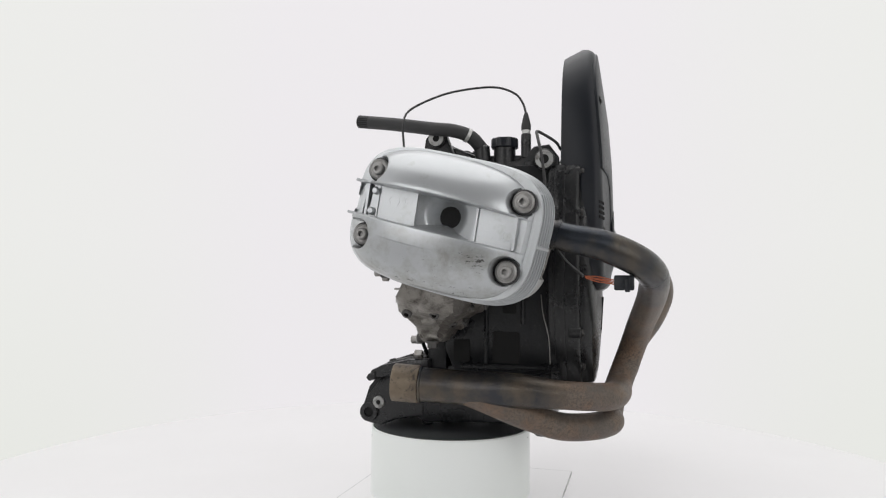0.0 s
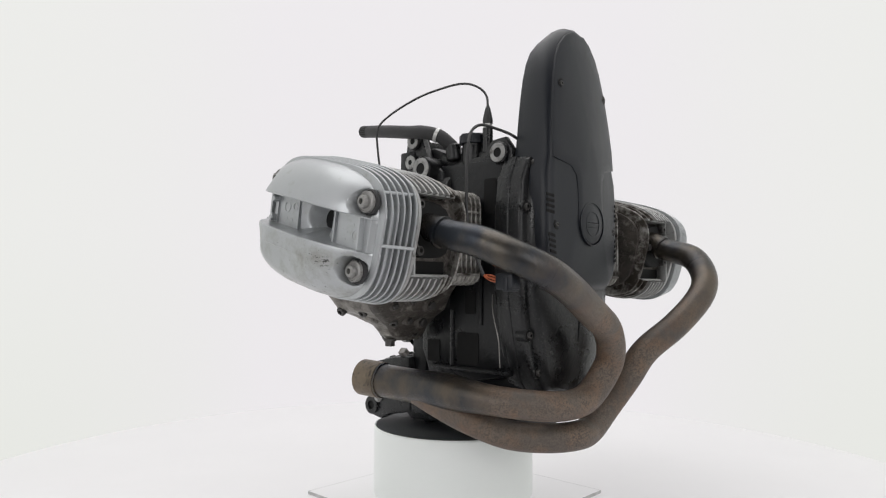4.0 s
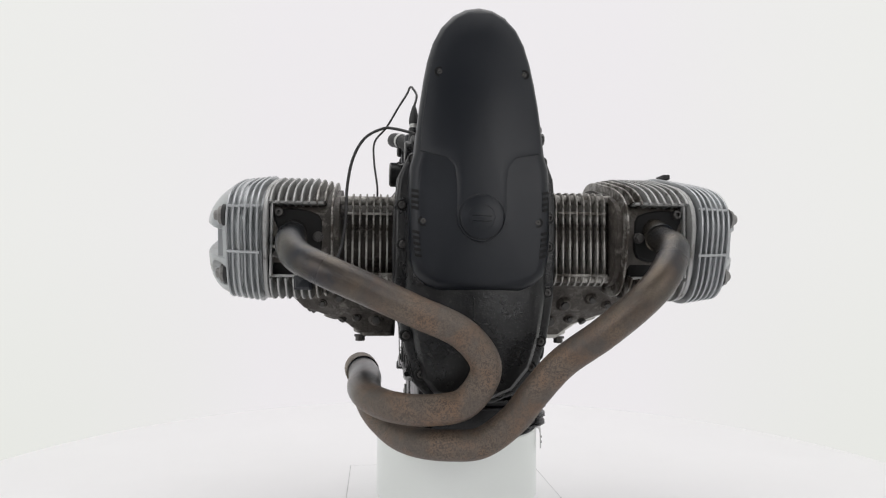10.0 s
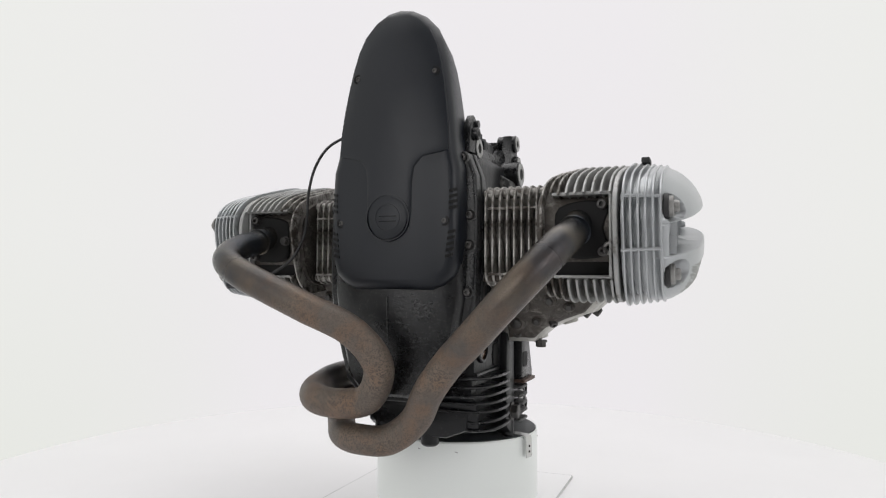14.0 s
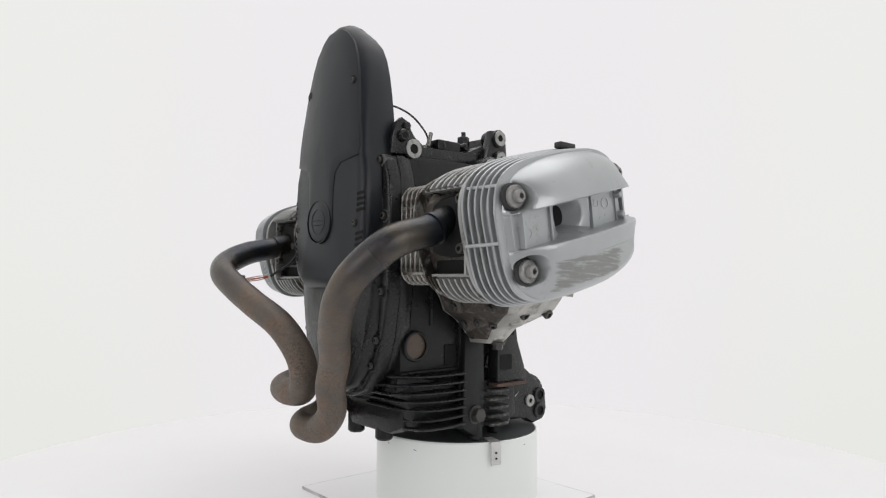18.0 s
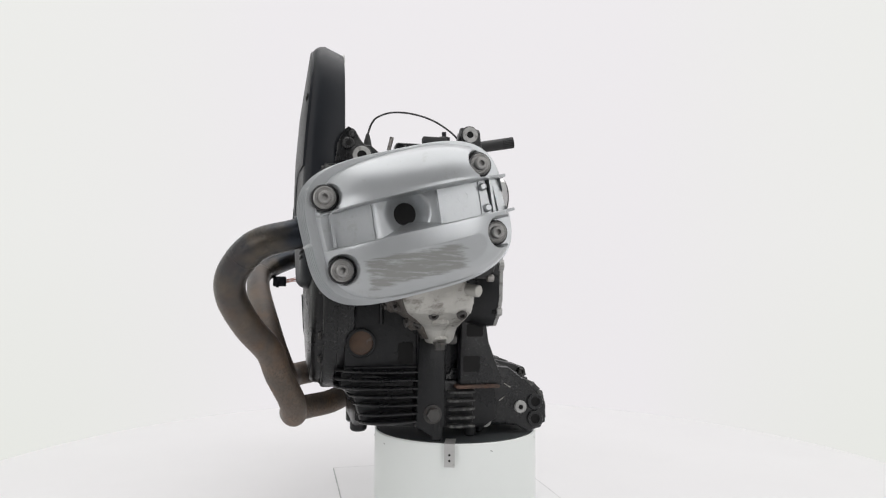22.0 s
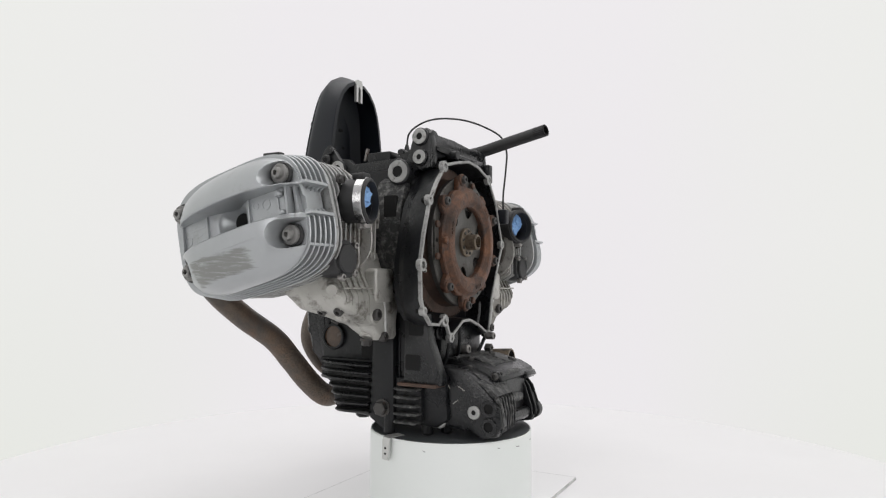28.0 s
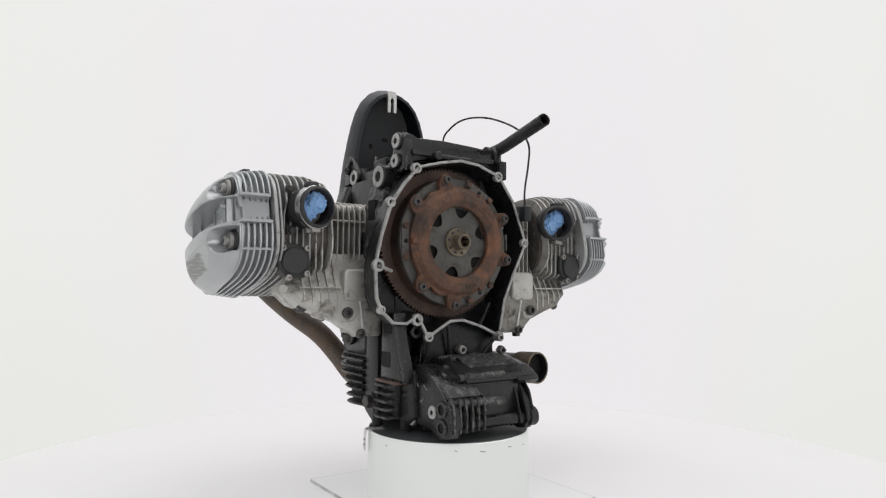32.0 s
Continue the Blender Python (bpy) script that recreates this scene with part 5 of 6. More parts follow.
def plumbing():
    # breather hose
    bm = bmesh.new()
    path = spline([(-0.070, -0.060, 0.203), (-0.083, -0.046, 0.219), (-0.094, -0.022, 0.2275), (-0.0955, 0.013, 0.2325), (-0.0885, 0.076, 0.2445), (-0.0783, 0.139, 0.2552)], 8)
    tube(bm, path, 0.0102, 20, False)
    h = part("breather_hose", bm, M_RUBBER, engine, "black rubber breather hose with an open end")
    bm = bmesh.new()
    d = (path[-1] - path[-4]).normalized()
    ring(bm, basis(path[-1], d), 0.0102, 0.0072, -0.02, 0.0, 20)
    lathe(bm, basis(path[-1], d), [(0.0074, -0.021), (0.0074, -0.018)], 16)
    part("hose_mouth", bm, M_DARK, h)
    bm = bmesh.new()
    i = 9
    ring(bm, basis(path[i], path[i + 1] - path[i]), 0.0113, 0.0095, 0, 0.005, 24)
    part("hose_clip", bm, M_CLEAN, h, "bright steel hose clip")
    bm = bmesh.new()
    rod(bm, (-0.068, -0.062, 0.182), (-0.070, -0.060, 0.207), 0.012, 16, 0.002)
    part("hose_stub", bm, M_CASE, h)
    # oil pressure switch with its boot, band and cable
    bm = bmesh.new()
    rod(bm, (-0.07, -0.128, 0.185), (-0.07, -0.128, 0.222), 0.0075, 14, 0.001)
    sw = part("sensor_switch", bm, M_CASE, engine, "upright sensor switch with a black boot")
    bm = bmesh.new()
    rod(bm, (-0.07, -0.128, 0.222), (-0.07, -0.128, 0.2275), 0.0064, 16)
    part("white_band", bm, M_CLEAN, sw, "pale ring")
    bm = bmesh.new()
    lathe(bm, basis((-0.07, -0.128, 0.2275), (0, 0, 1)), [(0.0072, 0), (0.0074, 0.006), (0.006, 0.014), (0.0034, 0.024), (0.002, 0.027)], 16)
    part("rubber_boot", bm, M_RUBBER, sw)
    bm = bmesh.new()
    tube(bm, spline([(-0.07, -0.128, 0.253), (-0.066, -0.122, 0.271), (-0.0707, -0.1105, 0.2849), (-0.0738, -0.0836, 0.2951), (-0.0771, -0.0451, 0.2951), (-0.0886, -0.0015, 0.2854), (-0.1072, 0.0415, 0.2618), (-0.1270, 0.0473, 0.2368), (-0.1275, 0.0460, 0.2021), (-0.1215, 0.0437, 0.1569), (-0.1225, 0.0432, 0.125)], 10), 0.0017, 8)
    part("sensor_cable", bm, M_RUBBER, sw, "thin black looping cable")
    bm = bmesh.new()
    block(bm, -0.130, -0.114, 0.034, 0.052, 0.104, 0.130, 0.003)
    part("cable_plug", bm, M_PLASTIC, sw, "black plastic plug")
    # lambda sensor cable with its plug and orange wires
    bm = bmesh.new()
    tube(bm, spline([(-0.06, -0.178, 0.198), (-0.078, -0.174, 0.205), (-0.098, -0.16, 0.2125), (-0.115, -0.151, 0.2145), (-0.14, -0.156, 0.199), (-0.156, -0.164, 0.168), (-0.163, -0.169, 0.128), (-0.164, -0.17, 0.095), (-0.166, -0.175, 0.065), (-0.173, -0.194, 0.031), (-0.191, -0.221, 0.007)], 10), 0.0021, 8)
    lc = part("signal_cable", bm, M_RUBBER, engine, "black cable running down to a connector")
    for k in range(4):
        bm = bmesh.new()
        o = (k - 1.5) * 0.0018
        tube(bm, spline([(-0.193, -0.224, 0.006 + o * 0.3), (-0.199, -0.238, 0.003 + o + 0.001 * (k % 2)), (-0.204, -0.252, 0.001 + o), (-0.207, -0.262, -0.001 + o)], 5), 0.0008, 6)
        part("bare_wire", bm, M_WIRE, lc, "orange insulated wire")
    bm = bmesh.new()
    block(bm, -0.2175, -0.2, -0.284, -0.26, -0.0105, 0.008, 0.002)
    block(bm, -0.2195, -0.198, -0.279, -0.273, -0.0125, 0.0045, 0.001)
    part("connector", bm, M_PLASTIC, lc, "black plastic connector block")
    # loose wire down the left flank
    bm = bmesh.new()
    tube(bm, spline([(-0.089, -0.153, -0.018), (-0.091, -0.156, -0.045), (-0.0895, -0.164, -0.08), (-0.0885, -0.166, -0.118)], 6), 0.0008, 6)
    part("loose_wire", bm, M_STEEL, engine)


# ------------------------------------------------------------------ intakes and chain cases
def intake(s, mouth, yc, head_x, turn):
    """Rubber throttle sleeve with its clamp, on one head; the mouth is turned towards the middle."""
    mx, my, mz = mouth
    ax = Vector((-s * math.sin(radians(turn)), math.cos(radians(turn)), 0))
    I = Matrix.Translation((mx, my, mz)) @ Matrix.Rotation(s * radians(turn), 4, "Z") @ Matrix.Rotation(radians(-90), 4, "X")
    at = lambda a, b, c: I @ Vector((s * a, -b, c))     # across, up, along the sleeve
    bm = bmesh.new()
    ring(bm, I, 0.0306, 0.0262, -0.012, 0.0, 40, 0.0018)
    ring(bm, I, 0.0298, 0.0252, -0.036, -0.010, 40, 0.001)
    lathe(bm, I, [(0.0256, -0.0345), (0.0256, -0.033), (0.001, -0.033)], 32)
    sl = part("intake_sleeve", bm, M_RUBBER, engine, "black rubber intake sleeve")
    bm = bmesh.new()
    ring(bm, I, 0.0322, 0.0295, -0.0155, -0.0035, 40, 0.0006)
    part("clamp_band", bm, M_CHROME if s > 0 else M_RUBBER, sl, "bright steel clamp band" if s > 0 else "black clamp band")
    bolt(sl, at(0.006, -0.0345, -0.012), (s, 0, 0), 0.0038, 0.007, "hex", M_STEEL, "clamp_screw")
    bm = bmesh.new()
    p = at(0, -0.0335, -0.011)
    block(bm, p.x - 0.007, p.x + 0.007, p.y - 0.008, p.y + 0.008, p.z - 0.0035, p.z + 0.0035, 0.0015)
    part("clamp_lock", bm, M_STEEL, sl)
    bm = bmesh.new()
    p = at(0.004, 0.0325, -0.014)
    block(bm, p.x - 0.009, p.x + 0.009, p.y - 0.01, p.y + 0.01, p.z - 0.0045, p.z + 0.0045, 0.003)
    part("sleeve_lug", bm, M_RUBBER, sl)
    bm = bmesh.new()
    e = at(0, 0, -0.034)
    loft(bm, [[Vector((x, y, z)) for x, z in oval(e.x + s * dx, mz + dz, a, b, 2.4, 0, 32)] for y, a, b, dx, dz in ((e.y, 0.0275, 0.028, 0, 0), (e.y - 0.012, 0.029, 0.031, 0.004, -0.002), (yc + 0.05, 0.033, 0.036, 0.008, -0.008))])
    part("intake_stub", bm, M_BOLT, sl, "dark cast intake stub")
    for dx, dz in ((0.027, 0.026), (-0.027, -0.02), (0.024, -0.034)):
        bolt(sl, at(dx, dz, -0.036), ax, 0.0055, 0.007, "hex", M_BOLT)
    # round black blanking cap on the rear of the head
    qx, qy, qz = head_x, yc + 0.101, 0.033
    bm = bmesh.new()
    prism(bm, smooth_poly([(qx + 0.025 * math.cos(radians(a)) * (1.2 if a in (45, 225) else 1), qz + 0.025 * math.sin(radians(a)) * (1.2 if a in (45, 225) else 1)) for a in range(0, 360, 45)], 4), "y", yc + 0.06, qy + 0.008, 0.002)
    cap = part("blanking_plate", bm, M_RUBBER, engine, "dark oily blanking plate on the cylinder head")
    bm = bmesh.new()
    lathe(bm, basis((qx, qy + 0.008, qz), (0, 1, 0)), [(0.0195, 0), (0.0195, 0.004), (0.018, 0.0055), (0.004, 0.006)], 32)
    part("round_cap", bm, M_RUBBER, cap, "round black plastic cap")
    for a in (45, 135, 225, 290):
        bolt(cap, (qx + 0.026 * math.cos(radians(a)), qy + 0.008, qz + 0.026 * math.sin(radians(a))), (0, 1, 0), 0.0048, 0.005, "socket", M_STEEL)


def chain_case(s, yc):
    """Pale cast case hanging under the cylinder towards the crankcase."""
    X = lambda x: CX + s * (x - CX)
    bm = bmesh.new()
    levels = [(0.045, 0.105, 0.262, -0.02, 0.062), (0.012, 0.105, 0.268, -0.03, 0.07), (-0.018, 0.105, 0.262, -0.005, 0.088), (-0.038, 0.105, 0.243, 0.005, 0.09), (-0.048, 0.105, 0.215, 0.022, 0.088), (-0.062, 0.105, 0.182, 0.04, 0.086), (-0.078, 0.105, 0.163, 0.05, 0.086), (-0.086, 0.105, 0.155, 0.054, 0.082)]
    loops = []
    for lo, hi in zip(levels, levels[1:]):
        for k in range(4):
            z, x0, x1, y0, y1 = (p + (q - p) * k / 4 for p, q in zip(lo, hi))
            a, b = sorted((X(x0), X(x1)))
            loops.append([Vector((x, y, z)) for x, y in rrect((a + b) / 2, yc + (y0 + y1) / 2, b - a, y1 - y0, 0.012, 8)])
    # long sides cut into short runs, then lumped as a rough casting
    full = []
    for lp in loops:
        out = []
        for i, (p, q) in enumerate(zip(lp, lp[1:] + lp[:1])):
            n = 8 if i % 9 == 8 else 1
            out += [p.lerp(q, k / n) for k in range(n)]
        mid = sum(out, Vector()) / len(out)
        full.append([p + (p - mid).normalized() * (0.0016 * noise.noise(p * 45) + 0.0006 * noise.noise(p * 140)) for p in out])
    loft(bm, full)
    cc = part("chain_case", bm, M_ALU if s > 0 else M_OILY_SHADE, engine, "pale oil-stained cast aluminium chain case, stains deepened for shade" if s > 0 else "dull oily cast aluminium chain case, darkened for its shaded front")
    # oily front skin with its lumps; its dark brown also paints the shade there
    bm = bmesh.new()
    loft(bm, [[Vector((x, y, z)) for x, y in rrect(X((0.112 + x1) / 2 - 0.002), yc + y0 + (0.004 if s > 0 else 0.016), abs(x1 - 0.112) + (-0.012 if s > 0 else 0.003), 0.014 if s > 0 else 0.04, 0.005, 3)] for z, x0, x1, y0, y1 in levels[1:-1]])
    part("oily_shaded_skin", bm, M_GRIME_SHADE, cc, "dark skin for the oily, shaded front of the case")
    for x, z, r in ((0.15, -0.03, 0.011), (0.19, -0.022, 0.009), (0.135, -0.055, 0.012), (0.165, -0.052, 0.008), (0.215, -0.03, 0.008)):
        bm = bmesh.new()
        y = {0.15: -0.004, 0.19: -0.008, 0.135: 0.028, 0.165: 0.024, 0.215: 0.0}[x]
        lathe(bm, basis((X(x), yc + y, z), (0, -1, -0.3)), [(r * 1.2, -0.012), (r, 0.002), (r * 0.7, 0.005)], 12)
        lump = part("cast_boss", bm, M_GRIME_SHADE, cc)
        bolt(lump, (X(x), yc + y - 0.004, z - 0.001), (0, -1, -0.3), r * 0.55, 0.005, "hex", M_BOLT)
    # raised seam, ribs, drain pipe and bolts
    bm = bmesh.new()
    tube(bm, [(X(0.152), yc + 0.087, -0.012), (X(0.15), yc + 0.089, -0.03), (X(0.146), yc + 0.088, -0.055), (X(0.142), yc + 0.086, -0.082)], 0.0022, 8)
    part("case_seam", bm, M_CLEAN, cc)
    for i in range(5):
        x = 0.188 + 0.0135 * i
        bm = bmesh.new()
        loft(bm, [[Vector((X(x) + a, yc + y, z)) for a, y in ((-0.0013, y0), (0.0013, y0), (0.0013, y1), (-0.0013, y1))] for z, y0, y1 in ((-0.046 + 0.005 * i, 0.02, 0.0905), (-0.02, 0.0, 0.0905), (0.012, 0.0, 0.0750), (0.04, 0.0, 0.067))])
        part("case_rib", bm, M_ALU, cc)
    for x, y, z, r in ((0.236, 0.075, -0.034, 0.0105), (0.226, 0.04, -0.036, 0.0105), (0.16, 0.065, -0.074, 0.011), (0.185, 0.03, -0.044, 0.0095), (0.205, 0.055, -0.05, 0.012)):
        bm = bmesh.new()
        lathe(bm, basis((X(x), yc + y, z), (s * 0.3, 0, -1)), [(r * 1.15, -0.016), (r, 0.0), (r * 0.9, 0.005), (r * 0.7, 0.006)], 16)
        part("cast_boss", bm, M_ALU if s > 0 else M_OILY_SHADE, cc)
    # smooth raised panel with its own rounded step
    bm = bmesh.new()
    a, b = sorted((X(0.128), X(0.178)))
    prism(bm, rrect((a + b) / 2, -0.004, b - a, 0.05, 0.008, 4), "y", yc + 0.07, yc + 0.0925, 0.005, 3)
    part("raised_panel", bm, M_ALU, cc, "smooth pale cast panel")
    bm = bmesh.new()
    lathe(bm, basis((X(0.169), yc + 0.0865, -0.046), (0, 1, 0)), [(0.016, -0.006), (0.0145, 0.001), (0.0125, 0.0025), (0.0115, 0.002), (0.0005, 0.0018)], 24)
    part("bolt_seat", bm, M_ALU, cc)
    for z in (-0.008,):
        bm = bmesh.new()
        a, b = sorted((X(0.182), X(0.25)))
        block(bm, a, b, yc + 0.075, yc + 0.0905, z - 0.0013, z + 0.0013, 0.001)
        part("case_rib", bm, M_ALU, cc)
    for x, y, z, dx, dy, dz, r, k in ((0.172, 0.087, -0.046, 0, 1, 0, 0.0085, "socket"), (0.147, 0.083, -0.079, 0, 1, 0, 0.0072, "socket"), (0.238, 0.075, -0.037, 1, 0, -0.7, 0.0068, "socket"), (0.229, 0.04, -0.038, 1, 0, -0.7, 0.0068, "socket"),
                                      (0.16, 0.065, -0.084, 0, 0, -1, 0.0075, "hex"), (0.185, 0.03, -0.052, 0.5, -0.5, -1, 0.006, "socket"), (0.13, 0.052, -0.072, 0, -1, 0, 0.0068, "socket")):
        bolt(cc, (X(x), yc + y, z), (s * dx, dy, dz), r, 0.0085, k, M_BOLT)
    if s > 0:
        bm = bmesh.new()
        rod(bm, (X(0.25), yc + 0.07, -0.006), (X(0.275), yc + 0.088, -0.010), 0.0075, 14, 0.001)
        part("stub_pipe", bm, M_ALU, cc, "pale short pipe stub")


# ------------------------------------------------------------------ sump
def sump():
    bm = bmesh.new()
    prism(bm, [(-0.182, -0.125), (-0.185, -0.150), (-0.166, -0.160), (-0.156, -0.196), (-0.145, -0.204), (-0.08, -0.208), (0.03, -0.214), (0.05, -0.2), (0.045, -0.13), (-0.05, -0.12), (-0.15, -0.12)], "x", -0.072, 0.096, 0.006)
    s = part("sump", bm, M_BLACK, engine, "black finned oil sump, dirty and stone-chipped")
    # long side fins, bowed in towards the front
    for i, end in enumerate((-0.190, -0.191, -0.189, -0.172, -0.166, -0.160, -0.157)):
        z = -0.1268 - 0.0117 * i
        bm = bmesh.new()
        k = (end + 0.076) / -0.115
        pts = [(0.0, -0.076), (0.117, -0.076), (0.1195, -0.076 - 0.03 * k), (0.1185, -0.076 - 0.06 * k), (0.114, -0.076 - 0.085 * k), (0.104, -0.076 - 0.103 * k), (0.088, end), (0.05, end - 0.003), (0.0, end - 0.003)]
        sag = lambda y: 0.0045 * max(0.0, (y + 0.076) / -0.115) ** 1.5 * (-1 if i > 4 else 0.3)
        loops = [[Vector((x, y, z + dz + sag(y))) for x, y in p] for p, dz in ((inset(pts, 0.0014), 0.0020), (pts, 0.0009), (pts, -0.0009), (inset(pts, 0.0014), -0.0020))]
        loft(bm, loops)
        part("sump_fin", bm, M_CASE, s)
    for i in range(5):
        z = -0.1565 - 0.0122 * i
        bm = bmesh.new()
        prism(bm, rrect(0.104, -0.0105, 0.036, 0.040, 0.006, 3), "z", z - 0.0021, z + 0.0021, 0.0012, 1)
        part("sump_fin", bm, M_CHALK, s)
    bm = bmesh.new()
    block(bm, 0.085, 0.105, -0.078, 0.010, -0.208, -0.14, 0.004)
    part("side_wall", bm, M_BLACK, s)
    # upright strut with the large hex plug
    bm = bmesh.new()
    prism(bm, [(-0.078, -0.205), (-0.073, -0.07), (-0.036, -0.07), (-0.033, -0.205), (-0.05, -0.222)], "x", 0.088, 0.112, 0.004)
    st = part("strut", bm, M_BLACK, s)
    bolt(st, (0.112, -0.053, -0.188), (1, 0, 0), 0.0108, 0.012, "hex", M_BOLT, "drain_plug", "large dark hexagonal plug")
    # pierced bracket
    bm = bmesh.new()
    prism(bm, [(-0.012, -0.045), (0.024, -0.045), (0.03, -0.085), (0.05, -0.138), (0.05, -0.148), (-0.014, -0.148)], "x", 0.095, 0.118, 0.003)
    br = part("bracket", bm, M_CASE, s, "worn black bracket with square pockets")
    for y, z, h in ((0.008, -0.067, 0.019), (0.003, -0.116, 0.023)):
        # thin dark plate in place of a square pocket's shade
        bm = bmesh.new()
        prism(bm, rrect(y, z, 0.025, h, 0.003, 3), "x", 0.1172, 0.1188)
        part("pocket", bm, M_DARK, br)
    bm = bmesh.new()
    prism(bm, rrect(0.012, -0.1485, 0.066, 0.005, 0.002, 2), "x", 0.094, 0.124, 0.001)
    part("rusty_ledge", bm, M_GEAR, br, "rust-edged ledge")
    bm = bmesh.new()
    block(bm, 0.094, 0.1, -0.036, -0.03, -0.148, -0.07, 0.002)
    part("rib", bm, M_BLACK, br)
    # sight glass
    bm = bmesh.new()
    ring(bm, basis((0.1, -0.156, -0.0855), (1, 0, 0)), 0.0212, 0.0172, -0.01, 0.0035, 32, 0.0012)
    sg = part("sight_glass", bm, M_BLACK, s, "oil sight glass in a black collar")
    bm = bmesh.new()
    lathe(bm, basis((0.1, -0.156, -0.0855), (1, 0, 0)), [(0.0174, -0.004), (0.0174, 0.0004), (0.003, 0.0012)], 28)
    part("amber_pane", bm, M_BRASS, sg, "amber oil-stained pane")
    # feet
    for x, y in ((0.022, -0.150), (-0.05, -0.150)):
        bm = bmesh.new()
        rod(bm, (x, y, -0.2255), (x, y, -0.17), 0.013, 18, 0.003)
        part("foot", bm, M_BLACK, s)
    for x, y in ((0.105, -0.045), (0.06, 0.03), (-0.02, 0.04), (0.085, 0.01)):
        bm = bmesh.new()
        rod(bm, (x, y, -0.2262), (x, y, -0.19), 0.009, 14, 0.002)
        part("foot", bm, M_BLACK, s)
    # front lower nose under the housing
    bm = bmesh.new()
    prism(bm, [(-0.05, -0.15), (0.06, -0.15), (0.085, -0.165), (0.08, -0.2), (0.05, -0.212), (-0.045, -0.212), (-0.065, -0.19)], "y", -0.163, -0.13, 0.006)
    part("sump_nose", bm, M_BLACK, s)

    # rear block with gearbox lugs
    place(0.005, 0.001, 0.003)
    side = [(0.018, -0.124), (0.066, -0.128), (0.082, -0.14), (0.104, -0.158), (0.124, -0.180), (0.127, -0.205), (0.118, -0.221), (0.096, -0.2255), (0.078, -0.216), (0.05, -0.214), (0.018, -0.214)]
    bm = bmesh.new()
    prism(bm, side, "x", 0.064, 0.0875, 0.004)
    prism(bm, [(0.02, -0.126), (0.06, -0.128), (0.085, -0.138), (0.105, -0.148), (0.109, -0.165), (0.108, -0.205), (0.07, -0.212), (0.02, -0.212)], "x", -0.058, 0.066, 0.005)
    prism(bm, [(0.025, -0.132), (0.07, -0.133), (0.095, -0.15), (0.118, -0.178), (0.126, -0.205), (0.116, -0.221), (0.096, -0.2245), (0.07, -0.214), (0.025, -0.205)], "x", -0.0745, -0.058, 0.004)
    rb = part("rear_block", bm, M_CASE, engine, "grimy black rear block with gearbox lugs")
    for z in (-0.181, -0.2065):
        bm = bmesh.new()
        ring(bm, basis((0.0875, 0.1075, z), (1, 0, 0)), 0.0125, 0.0072, -0.01, 0.003, 24, 0.001)
        lg = part("pivot_lug", bm, M_CASE, rb)
        bm = bmesh.new()
        rod(bm, (0.083, 0.1075, z), (0.0885, 0.1075, z), 0.0074, 18)
        part("bore", bm, M_DARK, lg)
    for x, y, z, d in ((0.0875, 0.084, -0.188, 1), (0.0875, 0.028, -0.2065, 1), (-0.0745, 0.098, -0.188, -1)):
        bm = bmesh.new()
        ring(bm, basis((x, y, z), (d, 0, 0)), 0.0098, 0.0038, -0.004, 0.0035, 24, 0.001)
        w = part("bare_bush", bm, M_RIM, rb, "bare bright bush")
        bm = bmesh.new()
        rod(bm, (x - d * 0.002, y, z), (x + d * 0.002, y, z), 0.004, 12)
        part("bore", bm, M_DARK, w)
    bm = bmesh.new()
    ring(bm, basis((-0.0745, 0.114, -0.204), (-1, 0, 0)), 0.0150, 0.0076, -0.01, 0.004, 24, 0.001)
    lg = part("pivot_lug", bm, M_CASE, rb)
    bm = bmesh.new()
    rod(bm, (-0.07, 0.114, -0.204), (-0.0758, 0.114, -0.204), 0.0074, 18)
    part("bore", bm, M_DARK, lg)
    # rear face: ribs, cross tube, slanted gussets
    for i in range(6):
        x = 0.0795 - 0.0118 * i
        bm = bmesh.new()
        prism(bm, [(0.085, -0.150), (0.104, -0.160), (0.1225 - 0.001 * i, -0.166), (0.128 - 0.0012 * i, -0.188), (0.127 - 0.0012 * i, -0.214), (0.1, -0.219), (0.085, -0.21)], "x", x - 0.0015, x + 0.0015, 0.0008, 1)
        part("rear_rib", bm, M_CHALK, rb)
    for x, k in ((-0.046, 0.0), (-0.058, 0.002), (-0.0695, 0.004)):
        bm = bmesh.new()
        prism(bm, [(0.085, -0.142), (0.1, -0.146), (0.112 + k, -0.165), (0.122 + k, -0.195), (0.124 + k, -0.21), (0.1, -0.219), (0.085, -0.21)], "x", x - 0.0018, x + 0.0018, 0.0008, 1)
        part("rear_rib", bm, M_BLACK, rb)
    bm = bmesh.new()
    prism(bm, [(0.085, -0.143), (0.108, -0.152), (0.119, -0.163), (0.112, -0.168), (0.085, -0.158)], "x", 0.026, 0.084, 0.003)
    part("rear_ledge", bm, M_CHALK, rb, "chalky cast ledge over the ribs")
    bm = bmesh.new()
    rod(bm, (0.082, 0.112, -0.172), (-0.022, 0.111, -0.1765), 0.0070, 16, 0.002)
    part("cross_bar", bm, M_CHALK, rb, "chalky cast cross bar")
    bm = bmesh.new()
    rod(bm, (0.082, 0.108, -0.2065), (-0.065, 0.112, -0.2045), 0.0092, 18, 0.002)
    part("cross_tube", bm, M_CASE, rb)
    # stepped cover plate, sloping down to the rear
    bm = bmesh.new()
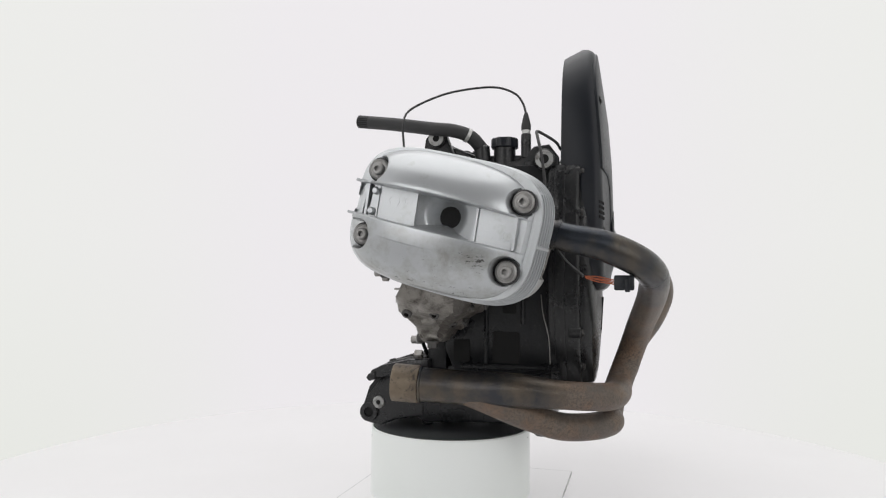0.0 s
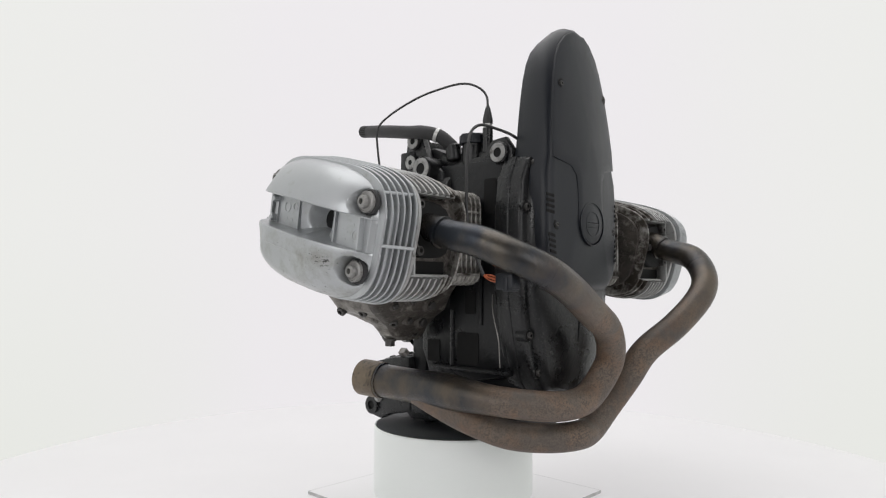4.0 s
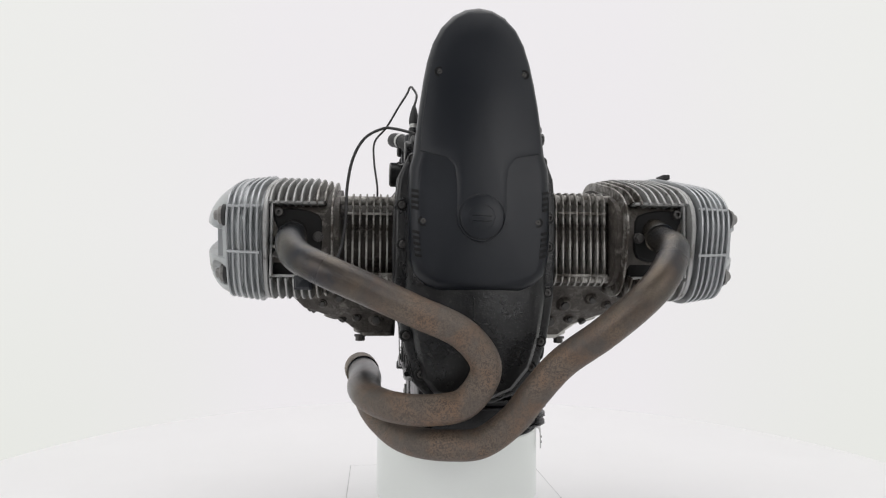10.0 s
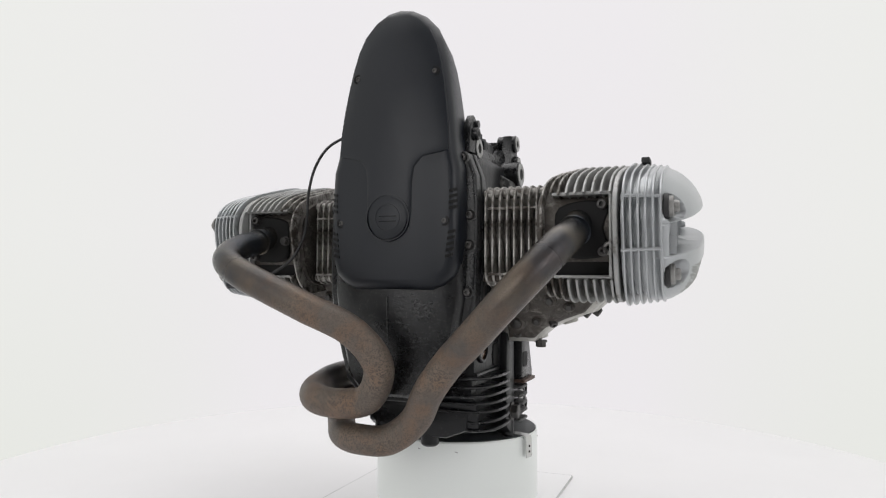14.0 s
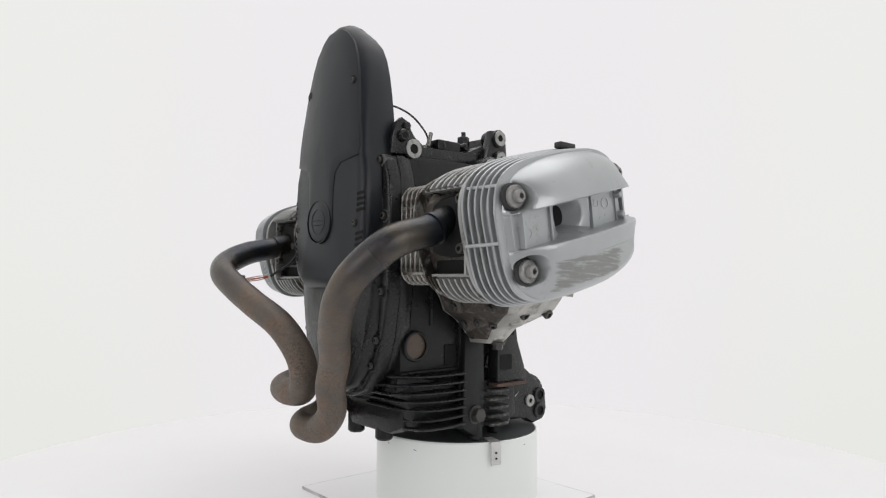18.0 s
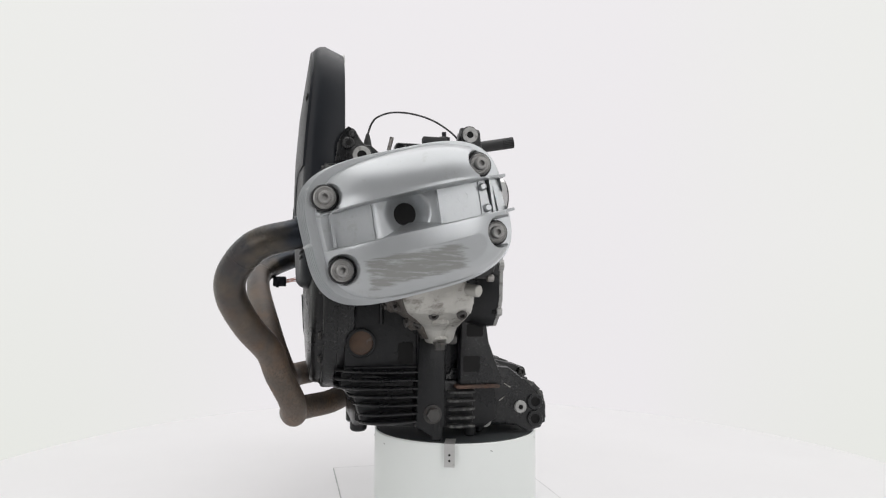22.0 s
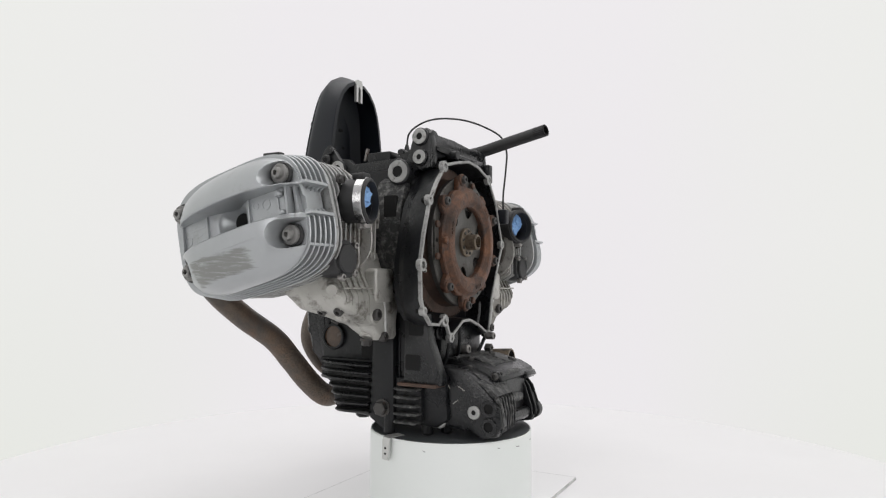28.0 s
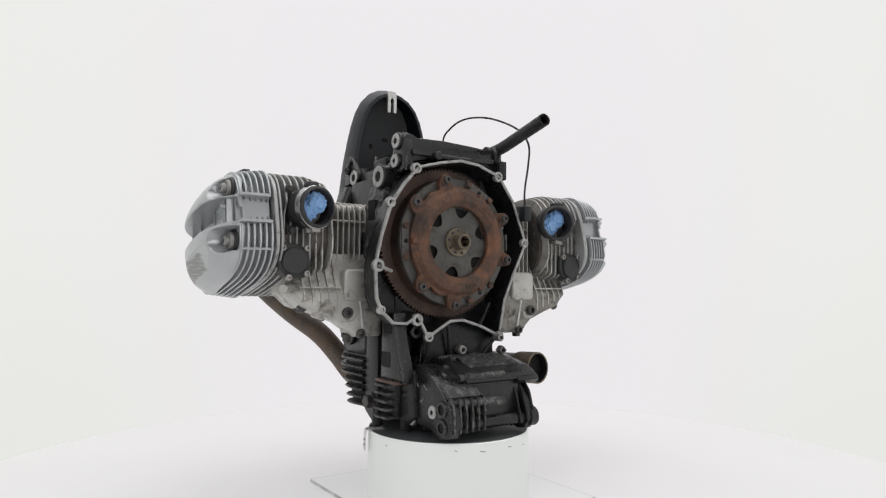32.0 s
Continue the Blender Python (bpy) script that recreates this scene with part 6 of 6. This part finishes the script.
    prism(bm, [(0.012, -0.1165), (0.045, -0.118), (0.088, -0.128), (0.106, -0.137), (0.110, -0.146), (0.104, -0.150), (0.06, -0.142), (0.012, -0.136)], "x", -0.090, 0.046, 0.003)
    plate = part("top_plate", bm, M_CASE, rb, "worn black stepped cover plate")
    bm = bmesh.new()
    prism(bm, [(0.02, -0.1145), (0.05, -0.1165), (0.085, -0.125), (0.085, -0.13), (0.02, -0.125)], "x", -0.075, 0.018, 0.002)
    prism(bm, [(0.02, -0.126), (0.06, -0.130), (0.082, -0.137), (0.082, -0.15), (0.02, -0.145)], "x", 0.044, 0.068, 0.003)
    part("plate_step", bm, M_CHALK, plate)
    bm = bmesh.new()
    prism(bm, [(0.098, -0.137), (0.111, -0.143), (0.114, -0.149), (0.109, -0.154), (0.098, -0.151)], "x", -0.092, -0.050, 0.003)
    part("plate_lip", bm, M_CASE, plate)
    # ridges and lumps on the top cover
    for x0, y0, x1, y1, z, r in ((0.044, 0.03, 0.020, 0.026, -0.1172, 0.003), (0.02, 0.024, 0.02, 0.086, -0.1205, 0.0026), (-0.03, 0.024, -0.03, 0.086, -0.1190, 0.0026), (0.04, 0.1035, -0.026, 0.1055, -0.1375, 0.0045)):
        bm = bmesh.new()
        drop = 0.008 if abs(y1 - y0) > 0.04 else 0.0
        tube(bm, [(x0, y0, z + drop * 0.6), ((x0 + x1) / 2, (y0 + y1) / 2, z + drop * 0.3), (x1, y1, z - drop)], r, 8)
        part("cover_ridge", bm, M_CHALK, rb)
    for x, y in ((0.03, 0.05), (-0.05, 0.05), (-0.06, 0.08)):
        z = -0.1195 if y < 0.07 else -0.127
        bolt(rb, (x, y, z), (0, 0.25, 1), 0.0055, 0.006, "socket", M_BOLT)
    for y, z in ((0.0575, -0.1305), (0.0995, -0.1400)):
        bm = bmesh.new()
        rod(bm, (0.035, y, z), (0.0475, y, z), 0.0078, 16, 0.002)
        part("bolt_boss", bm, M_CASE, rb)
        bolt(rb, (0.0475, y, z), (1, 0, 0), 0.0058, 0.006, "socket", M_BOLT)
    for y0, z0, y1, z1 in ((0.058, -0.152, 0.068, -0.158), (0.05, -0.178, 0.058, -0.172), (0.04, -0.15, 0.044, -0.156)):
        bm = bmesh.new()
        tube(bm, [(0.088, y0, z0), (0.0882, (y0 + y1) / 2, (z0 + z1) / 2), (0.088, y1, z1)], 0.0008, 6)
        part("cast_mark", bm, M_ALU, rb)


def rag(mouth):
    """Crumpled blue cloth pushed into an intake."""
    ob = empty("blue_rag", ZO - BASE)
    tagged(ob, "crumpled light blue cloth stuffed into the intake", "cloth", "intake rags")
    mx, my, mz = mouth
    for k, (dx, dz, r) in enumerate(((-0.006, 0.008, 0.0165), (0.007, -0.007, 0.016), (0.002, 0.004, 0.0145))):
        bm = bmesh.new()
        bmesh.ops.create_icosphere(bm, subdivisions=4, radius=r)
        for v in bm.verts:
            n = v.co.normalized()
            v.co += n * (noise.noise(v.co * 160 + Vector((k * 7.0, mx * 90, 0))) * 0.0046 + abs(noise.noise(v.co * 320 + Vector((0, k * 3.0, mx * 50)))) * 0.0046 - 0.002)
            v.co.y *= 0.6
            v.co += Vector((mx + dx + (0.004 if mx > 0 else -0.006), my - 0.0175 - 0.003 * k, mz + dz))
        part("fold", bm, M_BLUE, ob)
    return ob


MOUTH_R, MOUTH_L = (0.2385, 0.001, 0.1115), (-0.196, 0.045, 0.110)
bell_housing()
clutch()
place(0.001, -0.005, 0.005)
top_castings()
place(-0.003, -0.006, 0.005)
plumbing()
place()
intake(1, MOUTH_R, YR, 0.266, 13)
intake(-1, MOUTH_L, YL, -0.246, 21)
place(0.002, 0.007, 0.002)
chain_case(1, YR)
place(-0.006, 0.007, 0.002)
chain_case(-1, YL)
place(0.005, -0.004, 0.001)
sump()
place()


TURNING = [engine, drum(), sheet(), rag(MOUTH_R), rag(MOUTH_L)]


# ------------------------------------------------------------------ turning
def motions():
    for ob in TURNING:
        z = ob.location.z
        walk(ob, [(t, pose(0, 0, z, 0, 0, PHI0 - RATE * t + dev(t))) for t in (*range(0, 33, 2),)])


def dev(t):
    """The table's small lag, in degrees."""
    ks = ((0, 0.0), (4, 0.62), (8, 0.51), (12, 0.46), (16, 0.33), (20, 0.08), (24, -0.25), (28, -0.24), (32, -0.27))
    for (a, p), (b, q) in zip(ks, ks[1:]):
        if t <= b:
            return p + (q - p) * (t - a) / (b - a)
    return 0.0


motions()
